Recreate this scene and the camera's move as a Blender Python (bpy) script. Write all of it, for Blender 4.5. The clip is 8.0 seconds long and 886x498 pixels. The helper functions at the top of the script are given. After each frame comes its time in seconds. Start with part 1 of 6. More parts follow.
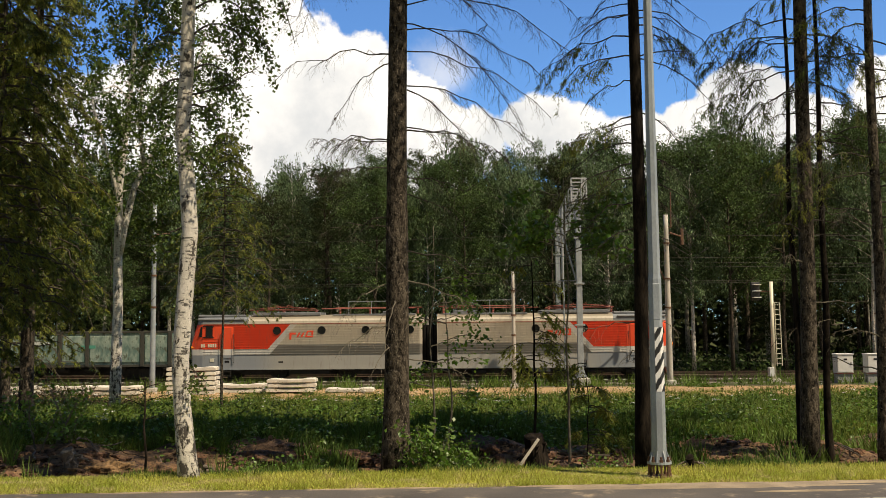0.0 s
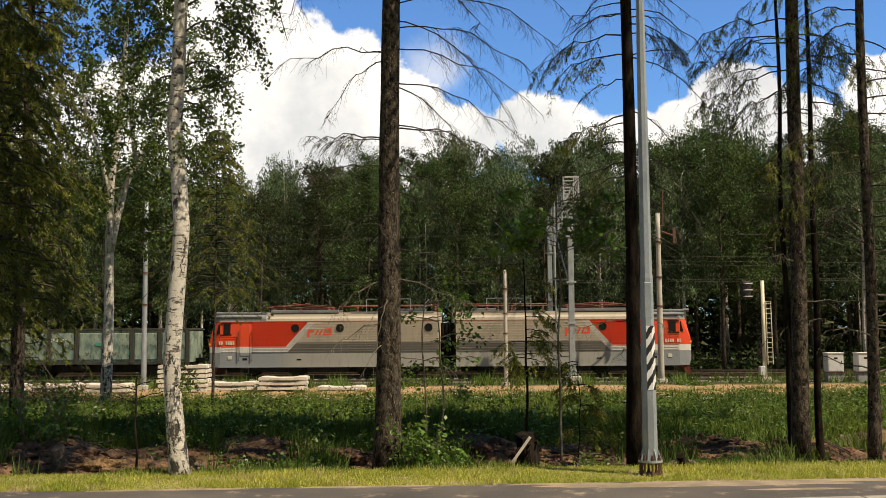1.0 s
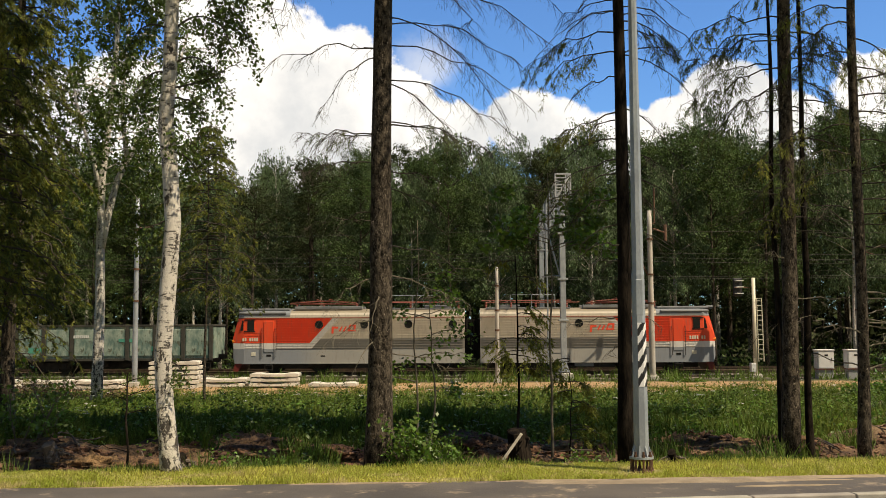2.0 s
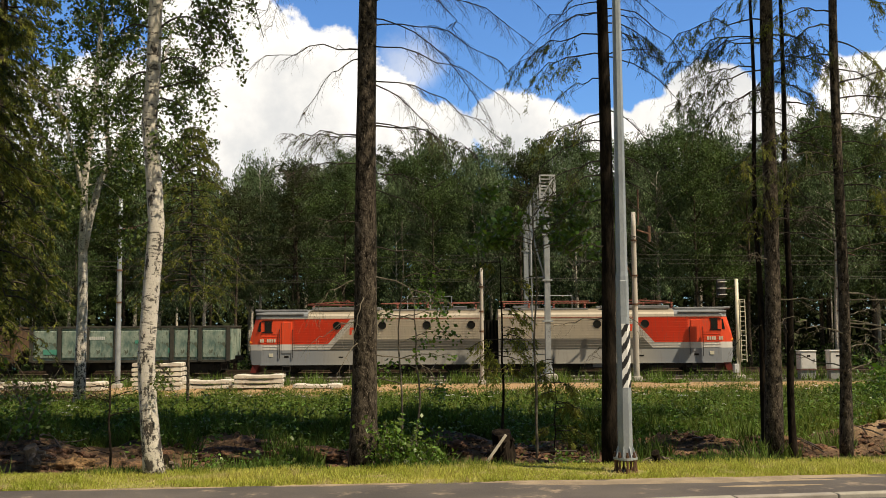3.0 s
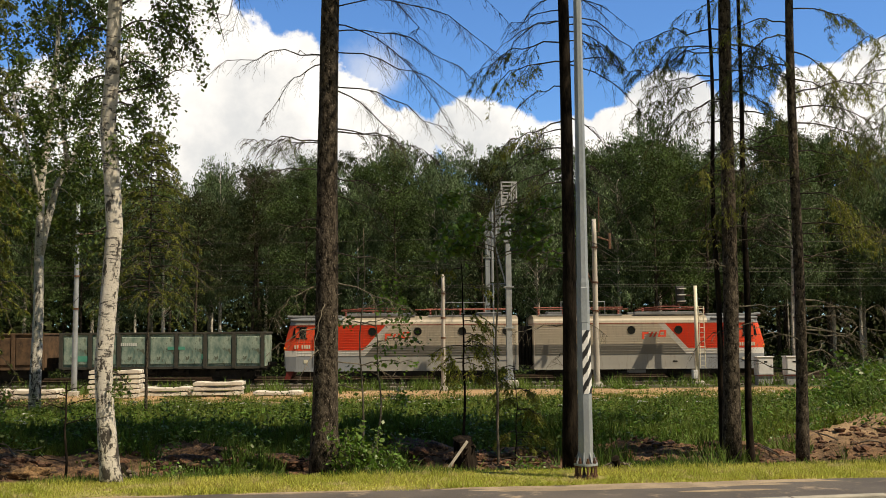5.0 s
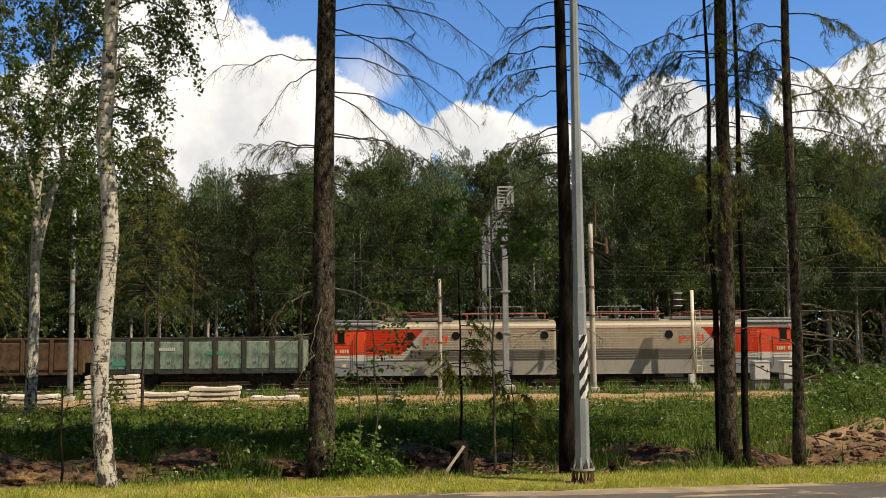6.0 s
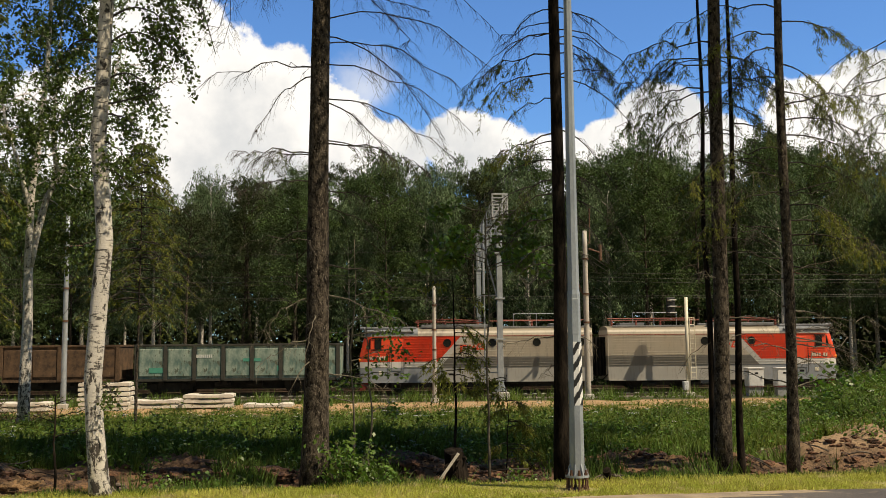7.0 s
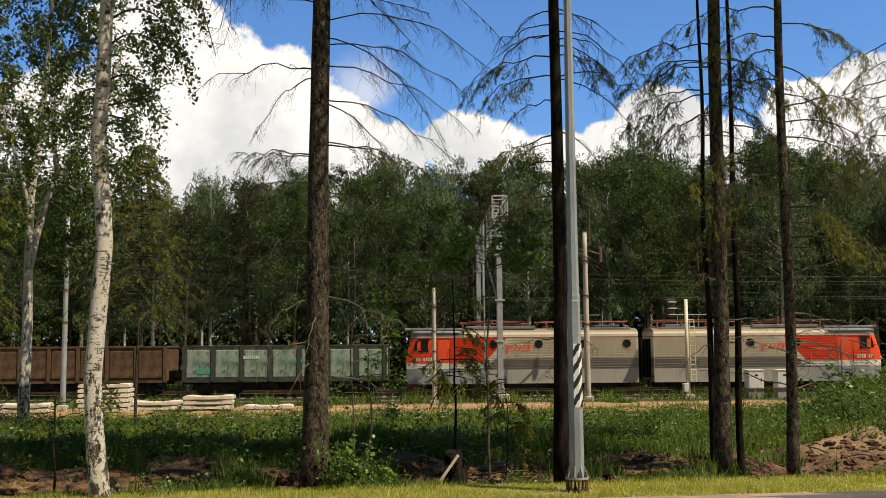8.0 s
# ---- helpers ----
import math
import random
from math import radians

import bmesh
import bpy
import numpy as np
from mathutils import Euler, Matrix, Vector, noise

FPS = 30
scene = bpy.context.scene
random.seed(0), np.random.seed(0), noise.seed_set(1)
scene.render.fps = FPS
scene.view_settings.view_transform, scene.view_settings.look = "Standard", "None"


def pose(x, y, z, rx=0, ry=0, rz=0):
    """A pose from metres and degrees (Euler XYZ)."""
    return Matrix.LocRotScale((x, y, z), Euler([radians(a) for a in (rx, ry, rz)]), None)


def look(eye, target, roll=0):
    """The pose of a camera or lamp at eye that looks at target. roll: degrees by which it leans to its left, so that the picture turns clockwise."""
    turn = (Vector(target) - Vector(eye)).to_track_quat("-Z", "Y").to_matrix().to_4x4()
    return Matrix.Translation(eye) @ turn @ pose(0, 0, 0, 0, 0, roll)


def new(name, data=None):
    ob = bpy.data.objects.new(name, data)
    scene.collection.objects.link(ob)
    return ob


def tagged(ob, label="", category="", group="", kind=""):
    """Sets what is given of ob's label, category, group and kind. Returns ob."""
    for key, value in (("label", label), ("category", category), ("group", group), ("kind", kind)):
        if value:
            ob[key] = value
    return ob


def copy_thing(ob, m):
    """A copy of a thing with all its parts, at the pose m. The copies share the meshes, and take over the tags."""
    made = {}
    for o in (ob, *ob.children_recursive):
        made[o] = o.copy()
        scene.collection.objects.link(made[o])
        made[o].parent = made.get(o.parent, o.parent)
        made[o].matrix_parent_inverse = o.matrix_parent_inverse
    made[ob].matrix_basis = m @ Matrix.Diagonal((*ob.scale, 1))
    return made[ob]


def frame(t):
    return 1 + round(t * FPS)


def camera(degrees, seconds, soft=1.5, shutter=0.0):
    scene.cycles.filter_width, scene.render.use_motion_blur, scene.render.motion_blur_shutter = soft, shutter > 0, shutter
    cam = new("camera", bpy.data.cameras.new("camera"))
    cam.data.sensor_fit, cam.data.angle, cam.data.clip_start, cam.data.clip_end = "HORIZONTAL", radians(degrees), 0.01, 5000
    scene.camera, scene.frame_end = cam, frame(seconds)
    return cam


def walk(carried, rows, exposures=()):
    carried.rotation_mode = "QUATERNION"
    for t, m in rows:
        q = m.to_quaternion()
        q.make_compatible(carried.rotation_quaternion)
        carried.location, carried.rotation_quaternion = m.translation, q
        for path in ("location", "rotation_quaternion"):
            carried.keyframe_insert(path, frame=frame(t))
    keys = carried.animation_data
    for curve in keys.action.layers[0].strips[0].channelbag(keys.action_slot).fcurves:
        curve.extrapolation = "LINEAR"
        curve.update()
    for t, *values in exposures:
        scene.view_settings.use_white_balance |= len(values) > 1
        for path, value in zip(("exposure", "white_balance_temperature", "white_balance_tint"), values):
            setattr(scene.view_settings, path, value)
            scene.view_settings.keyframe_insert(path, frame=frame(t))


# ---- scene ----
# ---------------------------------------------------------------- camera
EYE = (0.0, 0.0, 1.6)
cam = camera(48.0, 8.0, 0.9)
TURNS = (  # seconds, yaw, pitch, roll
    (0, 0.000, 4.700, 0.50), (0.5, -0.122, 4.678, 0.43), (1, -0.462, 4.590, 0.38), (1.75, -0.83, 4.45, 0.33),
    (2.5, -1.251, 4.342, 0.32), (3, -1.822, 4.462, 0.37), (3.5, -2.469, 4.555, 0.41), (4, -3.313, 4.660, 0.46),
    (4.5, -3.822, 4.723, 0.40), (5.25, -4.08, 4.88, 0.42), (6, -4.220, 5.093, 0.45), (6.5, -4.369, 5.348, 0.50),
    (7, -4.540, 5.489, 0.49), (7.5, -4.578, 5.573, 0.42), (8, -4.550, 5.588, 0.43))
walk(cam, [(t, pose(*EYE, 90 + p, r, y)) for t, y, p, r in TURNS], [(0, 0.20, 7450, 10), (4.5, 0.18, 7450, 10), (8, 0.12, 7400, 10)])

# ---------------------------------------------------------------- sun, sky
SUN_TO = Vector((0.449, -0.285, 0.848)).normalized()
EL = math.asin(SUN_TO.z)
AZ = math.atan2(SUN_TO.x, SUN_TO.y)
sun = new("sun", bpy.data.lights.new("sun", "SUN"))
sun.data.energy, sun.data.angle, sun.data.color = 5.0, radians(0.55), (1.0, 0.90, 0.74)
sun.matrix_basis = look(SUN_TO * 200, (0, 0, 0))


class Nodes:
    """Short hand for node trees."""

    def __init__(self, tree):
        self.t = tree

    def put(self, kind, **sets):
        n = self.t.nodes.new(kind)
        for k, v in sets.items():
            self.plug(v, n.inputs[k])
        return n

    def plug(self, v, socket):
        if isinstance(v, bpy.types.NodeSocket):
            self.t.links.new(v, socket)
        elif v is not None:
            socket.default_value = v

    def math(self, op, a, b=None, c=None, clamp=False):
        n = self.t.nodes.new("ShaderNodeMath")
        n.operation, n.use_clamp = op, clamp
        for s, v in zip(n.inputs, (a, b, c)):
            self.plug(v, s)
        return n.outputs[0]

    def noise(self, vec, scale, detail=4.0, rough=0.55):
        n = self.put("ShaderNodeTexNoise", Vector=vec, Scale=scale, Detail=detail, Roughness=rough)
        return n.outputs[0]

    def ramp(self, fac, stops):
        n = self.t.nodes.new("ShaderNodeValToRGB")
        self.plug(fac, n.inputs[0])
        e = n.color_ramp.elements
        while len(e) < len(stops):
            e.new(0.5)
        for el, (p, c) in zip(e, stops):
            el.position = p
            el.color = (*c, 1) if isinstance(c, tuple) else (c, c, c, 1)
        return n.outputs[0]

    def mix(self, fac, a, b, mode="MIX"):
        n = self.t.nodes.new("ShaderNodeMix")
        n.data_type, n.blend_type = "RGBA", mode
        self.plug(fac, n.inputs[0])
        for s, v in ((n.inputs[6], a), (n.inputs[7], b)):
            self.plug((*v, 1) if isinstance(v, tuple) else v, s)
        return n.outputs[2]

    def split(self, vec):
        return self.put("ShaderNodeSeparateXYZ", Vector=vec).outputs

    def step(self, v, a, b):
        n = self.t.nodes.new("ShaderNodeMapRange")
        n.interpolation_type = "SMOOTHSTEP"
        self.plug(v, n.inputs[0])
        n.inputs[1].default_value, n.inputs[2].default_value = a, b
        return n.outputs[0]


def build_sky():
    w = bpy.data.worlds.new("sky")
    scene.world = w
    w.use_nodes = True
    w.node_tree.nodes.clear()
    N = Nodes(w.node_tree)
    d = N.put("ShaderNodeTexCoord").outputs["Generated"]
    sky = N.put("ShaderNodeTexSky")
    sky.sky_type, sky.sun_disc, sky.sun_elevation, sky.sun_rotation = "NISHITA", False, EL, AZ
    sky.air_density, sky.dust_density, sky.ozone_density = 1.0, 0.3, 3.0
    x, y, z = N.split(d)
    ys = N.math("MAXIMUM", y, 0.05)
    u, v = N.math("DIVIDE", x, ys), N.math("DIVIDE", z, ys)
    # cumulus heaps ahead: centre and half size as slopes of the view
    heaps = ((-0.18, 0.26, 0.09, 0.10), (-0.12, 0.23, 0.10, 0.085), (-0.085, 0.255, 0.045, 0.05), (-0.21, 0.33, 0.075, 0.04),
             (-0.05, 0.19, 0.09, 0.075), (-0.33, 0.21, 0.14, 0.07), (-0.20, 0.17, 0.13, 0.07), (-0.07, 0.16, 0.12, 0.06), (0.02, 0.19, 0.055, 0.045), (0.10, 0.205, 0.045, 0.045),
             (0.135, 0.19, 0.05, 0.04), (0.20, 0.18, 0.075, 0.04), (0.315, 0.225, 0.055, 0.05), (0.27, 0.20, 0.05, 0.035), (0.37, 0.20, 0.06, 0.04),
             (0.50, 0.22, 0.085, 0.06), (0.46, 0.24, 0.04, 0.04), (0.55, 0.265, 0.055, 0.045), (0.62, 0.25, 0.07, 0.07), (-0.55, 0.22, 0.14, 0.09), (0.72, 0.2, 0.12, 0.07))
    big = N.noise(d, 11.0, 8.0, 0.6)
    fine = N.noise(d, 34.0, 6.0, 0.6)
    field = None
    for cu, cv, a, b in heaps:
        du, dv = N.math("DIVIDE", N.math("SUBTRACT", u, cu), a), N.math("DIVIDE", N.math("SUBTRACT", v, cv), b)
        r = N.math("SUBTRACT", 1.0, N.math("ADD", N.math("MULTIPLY", du, du), N.math("MULTIPLY", dv, dv)))
        field = r if field is None else N.math("SMOOTH_MAX", field, r, 0.3)
    field = N.math("ADD", field, N.math("MULTIPLY", N.math("SUBTRACT", big, 0.5), 1.7))
    field = N.math("ADD", field, N.math("MULTIPLY", N.math("SUBTRACT", fine, 0.5), 0.95))
    # the thin veil beside the big heap
    du, dv = N.math("DIVIDE", N.math("SUBTRACT", u, 0.005), 0.045), N.math("DIVIDE", N.math("SUBTRACT", v, 0.265), 0.05)
    veil = N.math("SUBTRACT", 1.0, N.math("ADD", N.math("MULTIPLY", du, du), N.math("MULTIPLY", dv, dv)))
    veil = N.math("MULTIPLY", N.step(N.math("ADD", veil, N.math("MULTIPLY", N.math("SUBTRACT", big, 0.55), 3.0)), 0.0, 1.4), 0.55)
    near = N.math("MAXIMUM", N.step(field, 0.0, 0.24), veil)
    # the rest of the sky: scattered fair-weather cloud
    other = N.math("MULTIPLY", N.step(N.noise(d, 3.2, 7.0, 0.6), 0.62, 0.8), 0.3)
    ahead = N.step(y, 0.55, 0.75)
    cover = N.math("ADD", N.math("MULTIPLY", near, ahead), N.math("MULTIPLY", other, N.math("SUBTRACT", 1.0, ahead)))
    cover = N.math("MULTIPLY", cover, N.step(z, -0.02, 0.05))
    shade = N.step(N.math("ADD", N.math("MULTIPLY", N.noise(d, 9.0, 5.0, 0.5), 1.0), N.math("MULTIPLY", fine, 0.35)), 0.54, 0.92)
    cloud = N.mix(shade, (1.14, 1.17, 1.22), (0.76, 0.82, 0.91))
    low = N.mix(N.step(y, -0.25, 0.6), (0.058, 0.055, 0.050), (0.076, 0.128, 0.192))  # hazier on the sun's side
    deep = N.mix(N.step(z, 0.40, 0.85), low, (0.050, 0.054, 0.056))
    blue = N.mix(1.0, sky.outputs[0], deep, "MULTIPLY")
    col = N.mix(cover, blue, cloud)
    out = N.put("ShaderNodeOutputWorld")
    N.plug(N.put("ShaderNodeBackground", Color=col, Strength=SKY).outputs[0], out.inputs[0])


SKY = 0.85
build_sky()

# ---------------------------------------------------------------- materials
MATS = {}


def mat(name, colours, scale=4.0, rough=0.8, metal=0.0, bump=0.0, fine=40.0, wear=None, stretch=(1, 1, 1), random_hue=0.0, island=0.0, spec=0.5, sheer=0.0, blur=0.08):
    """A surface: two colours mixed by noise at two scales, an optional third as wear, relief from the fine noise."""
    m = bpy.data.materials.new(name)
    m.use_nodes = True
    m.node_tree.nodes.clear()
    N = Nodes(m.node_tree)
    co = N.put("ShaderNodeTexCoord").outputs["Object"]
    vec = N.put("ShaderNodeMapping", Vector=co, Scale=stretch).outputs[0]
    big, small = N.noise(vec, scale, 5.0), N.noise(vec, fine, 4.0)
    f = N.step(N.math("ADD", N.math("MULTIPLY", big, 0.65), N.math("MULTIPLY", small, 0.35)), 0.36, 0.64)
    col = N.mix(f, colours[0], colours[1])
    if wear:
        col = N.mix(N.step(N.noise(vec, scale * 2.3, 7.0, 0.7), wear[1], wear[1] + blur), col, wear[0])
    if random_hue or island:
        r = N.put("ShaderNodeObjectInfo").outputs["Random"] if random_hue else N.put("ShaderNodeNewGeometry").outputs["Random Per Island"]
        k = random_hue or island
        h = N.put("ShaderNodeHueSaturation", Color=col, Hue=N.math("ADD", 0.5 - 0.02, N.math("MULTIPLY", r, 0.04)), Value=N.math("ADD", 1 - k, N.math("MULTIPLY", r, 2 * k)))
        col = h.outputs[0]
    b = N.put("ShaderNodeBsdfPrincipled", Metallic=metal)
    N.plug(col, b.inputs["Base Color"])
    N.plug(N.math("ADD", rough - 0.08, N.math("MULTIPLY", small, 0.16)), b.inputs["Roughness"])
    b.inputs["Specular IOR Level"].default_value = spec
    if bump:
        N.plug(N.put("ShaderNodeBump", Strength=0.9, Distance=bump, Height=N.math("ADD", N.math("MULTIPLY", big, 1.0), N.math("MULTIPLY", small, 0.5))).outputs[0], b.inputs["Normal"])
    out = N.put("ShaderNodeOutputMaterial")
    if sheer:
        t = N.put("ShaderNodeBsdfTranslucent", Color=N.mix(1.0, col, (1.15, 1.2, 0.7), "MULTIPLY"))
        N.plug(N.put("ShaderNodeMixShader", Fac=sheer).outputs[0], out.inputs[0])
        mx = out.inputs[0].links[0].from_node
        N.plug(b.outputs[0], mx.inputs[1])
        N.plug(t.outputs[0], mx.inputs[2])
    else:
        N.plug(b.outputs[0], out.inputs[0])
    MATS[name] = m
    return m


mat("asphalt", ((0.060, 0.053, 0.049), (0.115, 0.100, 0.086)), 0.9, 0.9, bump=0.004, fine=120, wear=((0.34, 0.27, 0.19), 0.55), blur=0.16)
mat("blown_sand", ((0.20, 0.158, 0.11), (0.33, 0.265, 0.185)), 3.0, 0.95, bump=0.004, fine=90)
mat("road_asphalt", ((0.075, 0.072, 0.07), (0.12, 0.115, 0.11)), 1.1, 0.9, bump=0.004, fine=120)
mat("kerb_stone", ((0.26, 0.24, 0.205), (0.38, 0.35, 0.30)), 3.0, 0.9, bump=0.004, fine=90, random_hue=0.08)
mat("galvanised", ((0.27, 0.30, 0.325), (0.39, 0.43, 0.455)), 5.0, 0.48, 0.25, bump=0.001, fine=60, stretch=(1, 1, 0.4))
mat("zinc", ((0.45, 0.47, 0.48), (0.58, 0.60, 0.60)), 5.0, 0.5, 0.1, fine=60)
mat("rust_steel", ((0.10, 0.05, 0.03), (0.20, 0.11, 0.07)), 6.0, 0.8, 0.2, bump=0.002)
mat("black_paint", ((0.012, 0.012, 0.013), (0.03, 0.03, 0.03)), 8.0, 0.5)
mat("white_paint", ((0.72, 0.72, 0.70), (0.82, 0.82, 0.80)), 6.0, 0.55, wear=((0.4, 0.38, 0.33), 0.66))
mat("spruce_bark", ((0.010, 0.008, 0.006), (0.115, 0.094, 0.072)), 20.0, 0.95, bump=0.035, fine=75, stretch=(1, 1, 0.5), wear=((0.24, 0.205, 0.165), 0.57), spec=0.1)
mat("dead_wood", ((0.07, 0.055, 0.04), (0.20, 0.165, 0.13)), 4.0, 0.95, bump=0.006, fine=40)
# wood of the plank, its sunlit brightness put into a paler colour
mat("pale_wood", ((0.40, 0.36, 0.29), (0.58, 0.53, 0.44)), 6.0, 0.85, bump=0.002, fine=60)
mat("twig", ((0.022, 0.017, 0.013), (0.06, 0.047, 0.035)), 9.0, 0.9)
mat("leaf_birch", ((0.050, 0.078, 0.014), (0.095, 0.135, 0.026)), 1.5, 0.5, island=0.5, sheer=0.25, spec=0.3)
mat("leaf_forest", ((0.018, 0.034, 0.010), (0.100, 0.152, 0.050)), 0.35, 0.6, island=0.6, sheer=0.2, spec=0.15)
mat("leaf_pale", ((0.034, 0.060, 0.026), (0.170, 0.238, 0.122)), 0.35, 0.6, island=0.6, sheer=0.2, spec=0.2)
mat("needle_forest", ((0.022, 0.032, 0.012), (0.062, 0.078, 0.028)), 0.4, 0.7, island=0.5, sheer=0.1, spec=0.15)
mat("needle_near", ((0.050, 0.068, 0.019), (0.125, 0.145, 0.036)), 1.0, 0.65, island=0.5, sheer=0.3, spec=0.2)
mat("weed", ((0.050, 0.095, 0.013), (0.125, 0.180, 0.032)), 0.5, 0.6, island=0.5, sheer=0.25, spec=0.25)
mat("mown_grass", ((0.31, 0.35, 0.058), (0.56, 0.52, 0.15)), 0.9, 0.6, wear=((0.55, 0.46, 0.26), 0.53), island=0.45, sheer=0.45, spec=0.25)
mat("meadow_grass", ((0.060, 0.105, 0.014), (0.175, 0.205, 0.036)), 0.3, 0.6, island=0.55, sheer=0.25, spec=0.25)
mat("soil_lump", ((0.032, 0.020, 0.011), (0.22, 0.125, 0.062)), 6.0, 0.97, bump=0.06, fine=24, random_hue=0.25)
mat("concrete", ((0.50, 0.47, 0.41), (0.70, 0.66, 0.58)), 3.0, 0.9, bump=0.006, fine=40, wear=((0.30, 0.28, 0.24), 0.6), random_hue=0.12)
mat("mast_concrete", ((0.36, 0.34, 0.305), (0.54, 0.51, 0.455)), 2.0, 0.9, bump=0.003, stretch=(1, 1, 0.3), wear=((0.26, 0.25, 0.23), 0.62))
mat("wire", ((0.03, 0.028, 0.026), (0.05, 0.045, 0.04)), 5.0, 0.6)
mat("cabinet_paint", ((0.62, 0.63, 0.62), (0.72, 0.73, 0.72)), 3.0, 0.5, wear=((0.5, 0.49, 0.45), 0.68))
mat("cabinet_base", ((0.28, 0.28, 0.28), (0.36, 0.36, 0.355)), 4.0, 0.8)
mat("rail_steel", ((0.05, 0.035, 0.026), (0.10, 0.066, 0.047)), 3.0, 0.7, 0.4)


def birch_bark():
    m = bpy.data.materials.new("birch_bark")
    m.use_nodes = True
    m.node_tree.nodes.clear()
    N = Nodes(m.node_tree)
    co = N.put("ShaderNodeTexCoord").outputs["Object"]
    flat = N.put("ShaderNodeMapping", Vector=co, Scale=(1, 1, 3.2)).outputs[0]
    tall = N.put("ShaderNodeMapping", Vector=co, Scale=(1, 1, 0.45)).outputs[0]
    lenticel, patch, grain = N.noise(flat, 9.0, 6.0, 0.7), N.noise(tall, 10.0, 7.0, 0.75), N.noise(flat, 60.0, 3.0)
    z = N.split(co)[2]
    base = N.mix(grain, (0.48, 0.44, 0.38), (0.80, 0.75, 0.67))
    foot = N.math("MULTIPLY", N.math("SUBTRACT", 1.0, N.step(z, 0.1, 1.6)), 0.06)
    dark = N.math("MAXIMUM", N.step(N.math("ADD", patch, foot), 0.56, 0.60), N.math("MULTIPLY", N.step(lenticel, 0.56, 0.60), 0.9))
    col = N.mix(dark, base, N.mix(grain, (0.02, 0.017, 0.015), (0.10, 0.085, 0.07)))
    b = N.put("ShaderNodeBsdfPrincipled", Roughness=0.8)
    N.plug(col, b.inputs["Base Color"])
    N.plug(N.put("ShaderNodeBump", Strength=0.9, Distance=0.012, Height=N.math("SUBTRACT", grain, dark)).outputs[0], b.inputs["Normal"])
    N.plug(b.outputs[0], N.put("ShaderNodeOutputMaterial").inputs[0])
    MATS["birch_bark"] = m


birch_bark()


def ground_mat():
    """Soil on the bank, sand beside the track, thatch under the grass."""
    m = bpy.data.materials.new("ground")
    m.use_nodes = True
    m.node_tree.nodes.clear()
    N = Nodes(m.node_tree)
    co = N.put("ShaderNodeTexCoord").outputs["Object"]
    x, y, z = N.split(co)
    big, mid, small = N.noise(co, 0.35, 6.0), N.noise(co, 2.2, 6.0, 0.65), N.noise(co, 26.0, 5.0, 0.7)
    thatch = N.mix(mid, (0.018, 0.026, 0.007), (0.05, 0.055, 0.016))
    soil = N.mix(N.step(N.math("ADD", N.math("MULTIPLY", mid, 0.6), N.math("MULTIPLY", small, 0.4)), 0.35, 0.65), (0.032, 0.021, 0.012), (0.25, 0.145, 0.075))
    sand = N.mix(small, (0.30, 0.19, 0.09), (0.42, 0.28, 0.145))
    stones = N.mix(small, (0.09, 0.08, 0.07), (0.24, 0.20, 0.17))
    yb = N.math("ADD", N.math("SUBTRACT", y, N.math("MULTIPLY", x, 0.05)), N.math("MULTIPLY", N.math("SUBTRACT", mid, 0.5), 1.6))
    bank = N.math("MULTIPLY", N.step(yb, 11.6, 12.2), N.math("SUBTRACT", 1.0, N.step(yb, 14.2, 15.4)))
    bank = N.math("MULTIPLY", bank, N.step(big, 0.28, 0.40))
    yt = N.math("ADD", N.math("ADD", y, N.math("MULTIPLY", x, 0.0437)), N.math("MULTIPLY", N.math("SUBTRACT", mid, 0.5), 2.0))
    strip = N.math("MULTIPLY", N.step(yt, 46.0, 47.5), N.math("SUBTRACT", 1.0, N.step(yt, 58.0, 60.0)))
    heap = N.math("MULTIPLY", N.step(N.math("SUBTRACT", x, N.math("MULTIPLY", y, 0.42)), 0.0, 0.8), N.math("MULTIPLY", N.step(yb, 13.2, 14.0), N.math("SUBTRACT", 1.0, N.step(yb, 19.5, 21.0))))
    bed = N.math("MULTIPLY", N.step(yt, 61.6, 62.4), N.math("SUBTRACT", 1.0, N.step(yt, 74.0, 75.0)))
    # lighter thatch under the mown strip, brightness of sunlit grass put in colour
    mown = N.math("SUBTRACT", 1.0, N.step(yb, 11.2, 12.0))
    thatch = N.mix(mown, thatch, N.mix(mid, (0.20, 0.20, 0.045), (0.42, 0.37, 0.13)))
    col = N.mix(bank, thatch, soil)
    col = N.mix(heap, col, N.mix(mid, (0.23, 0.150, 0.085), (0.38, 0.265, 0.155)))
    col = N.mix(strip, col, sand)
    col = N.mix(bed, col, stones)
    b = N.put("ShaderNodeBsdfPrincipled", Roughness=0.95)
    N.plug(col, b.inputs["Base Color"])
    N.plug(N.put("ShaderNodeBump", Strength=1.0, Distance=0.05, Height=N.math("ADD", mid, N.math("MULTIPLY", small, 0.5))).outputs[0], b.inputs["Normal"])
    N.plug(b.outputs[0], N.put("ShaderNodeOutputMaterial").inputs[0])
    MATS["ground"] = m


ground_mat()

# ---------------------------------------------------------------- mesh helpers


def thing(name, m=None, label="", category="", group="", kind=""):
    e = new(name)
    e.empty_display_size = 0.2
    if m is not None:
        e.matrix_basis = m
    return tagged(e, label, category, group, kind)


def mesh_of(name, bm, material, smooth=False):
    me = bpy.data.meshes.new(name)
    bmesh.ops.recalc_face_normals(bm, faces=bm.faces[:])
    bm.to_mesh(me)
    bm.free()
    me.materials.append(MATS[material])
    if smooth:
        me.shade_smooth()
    return me


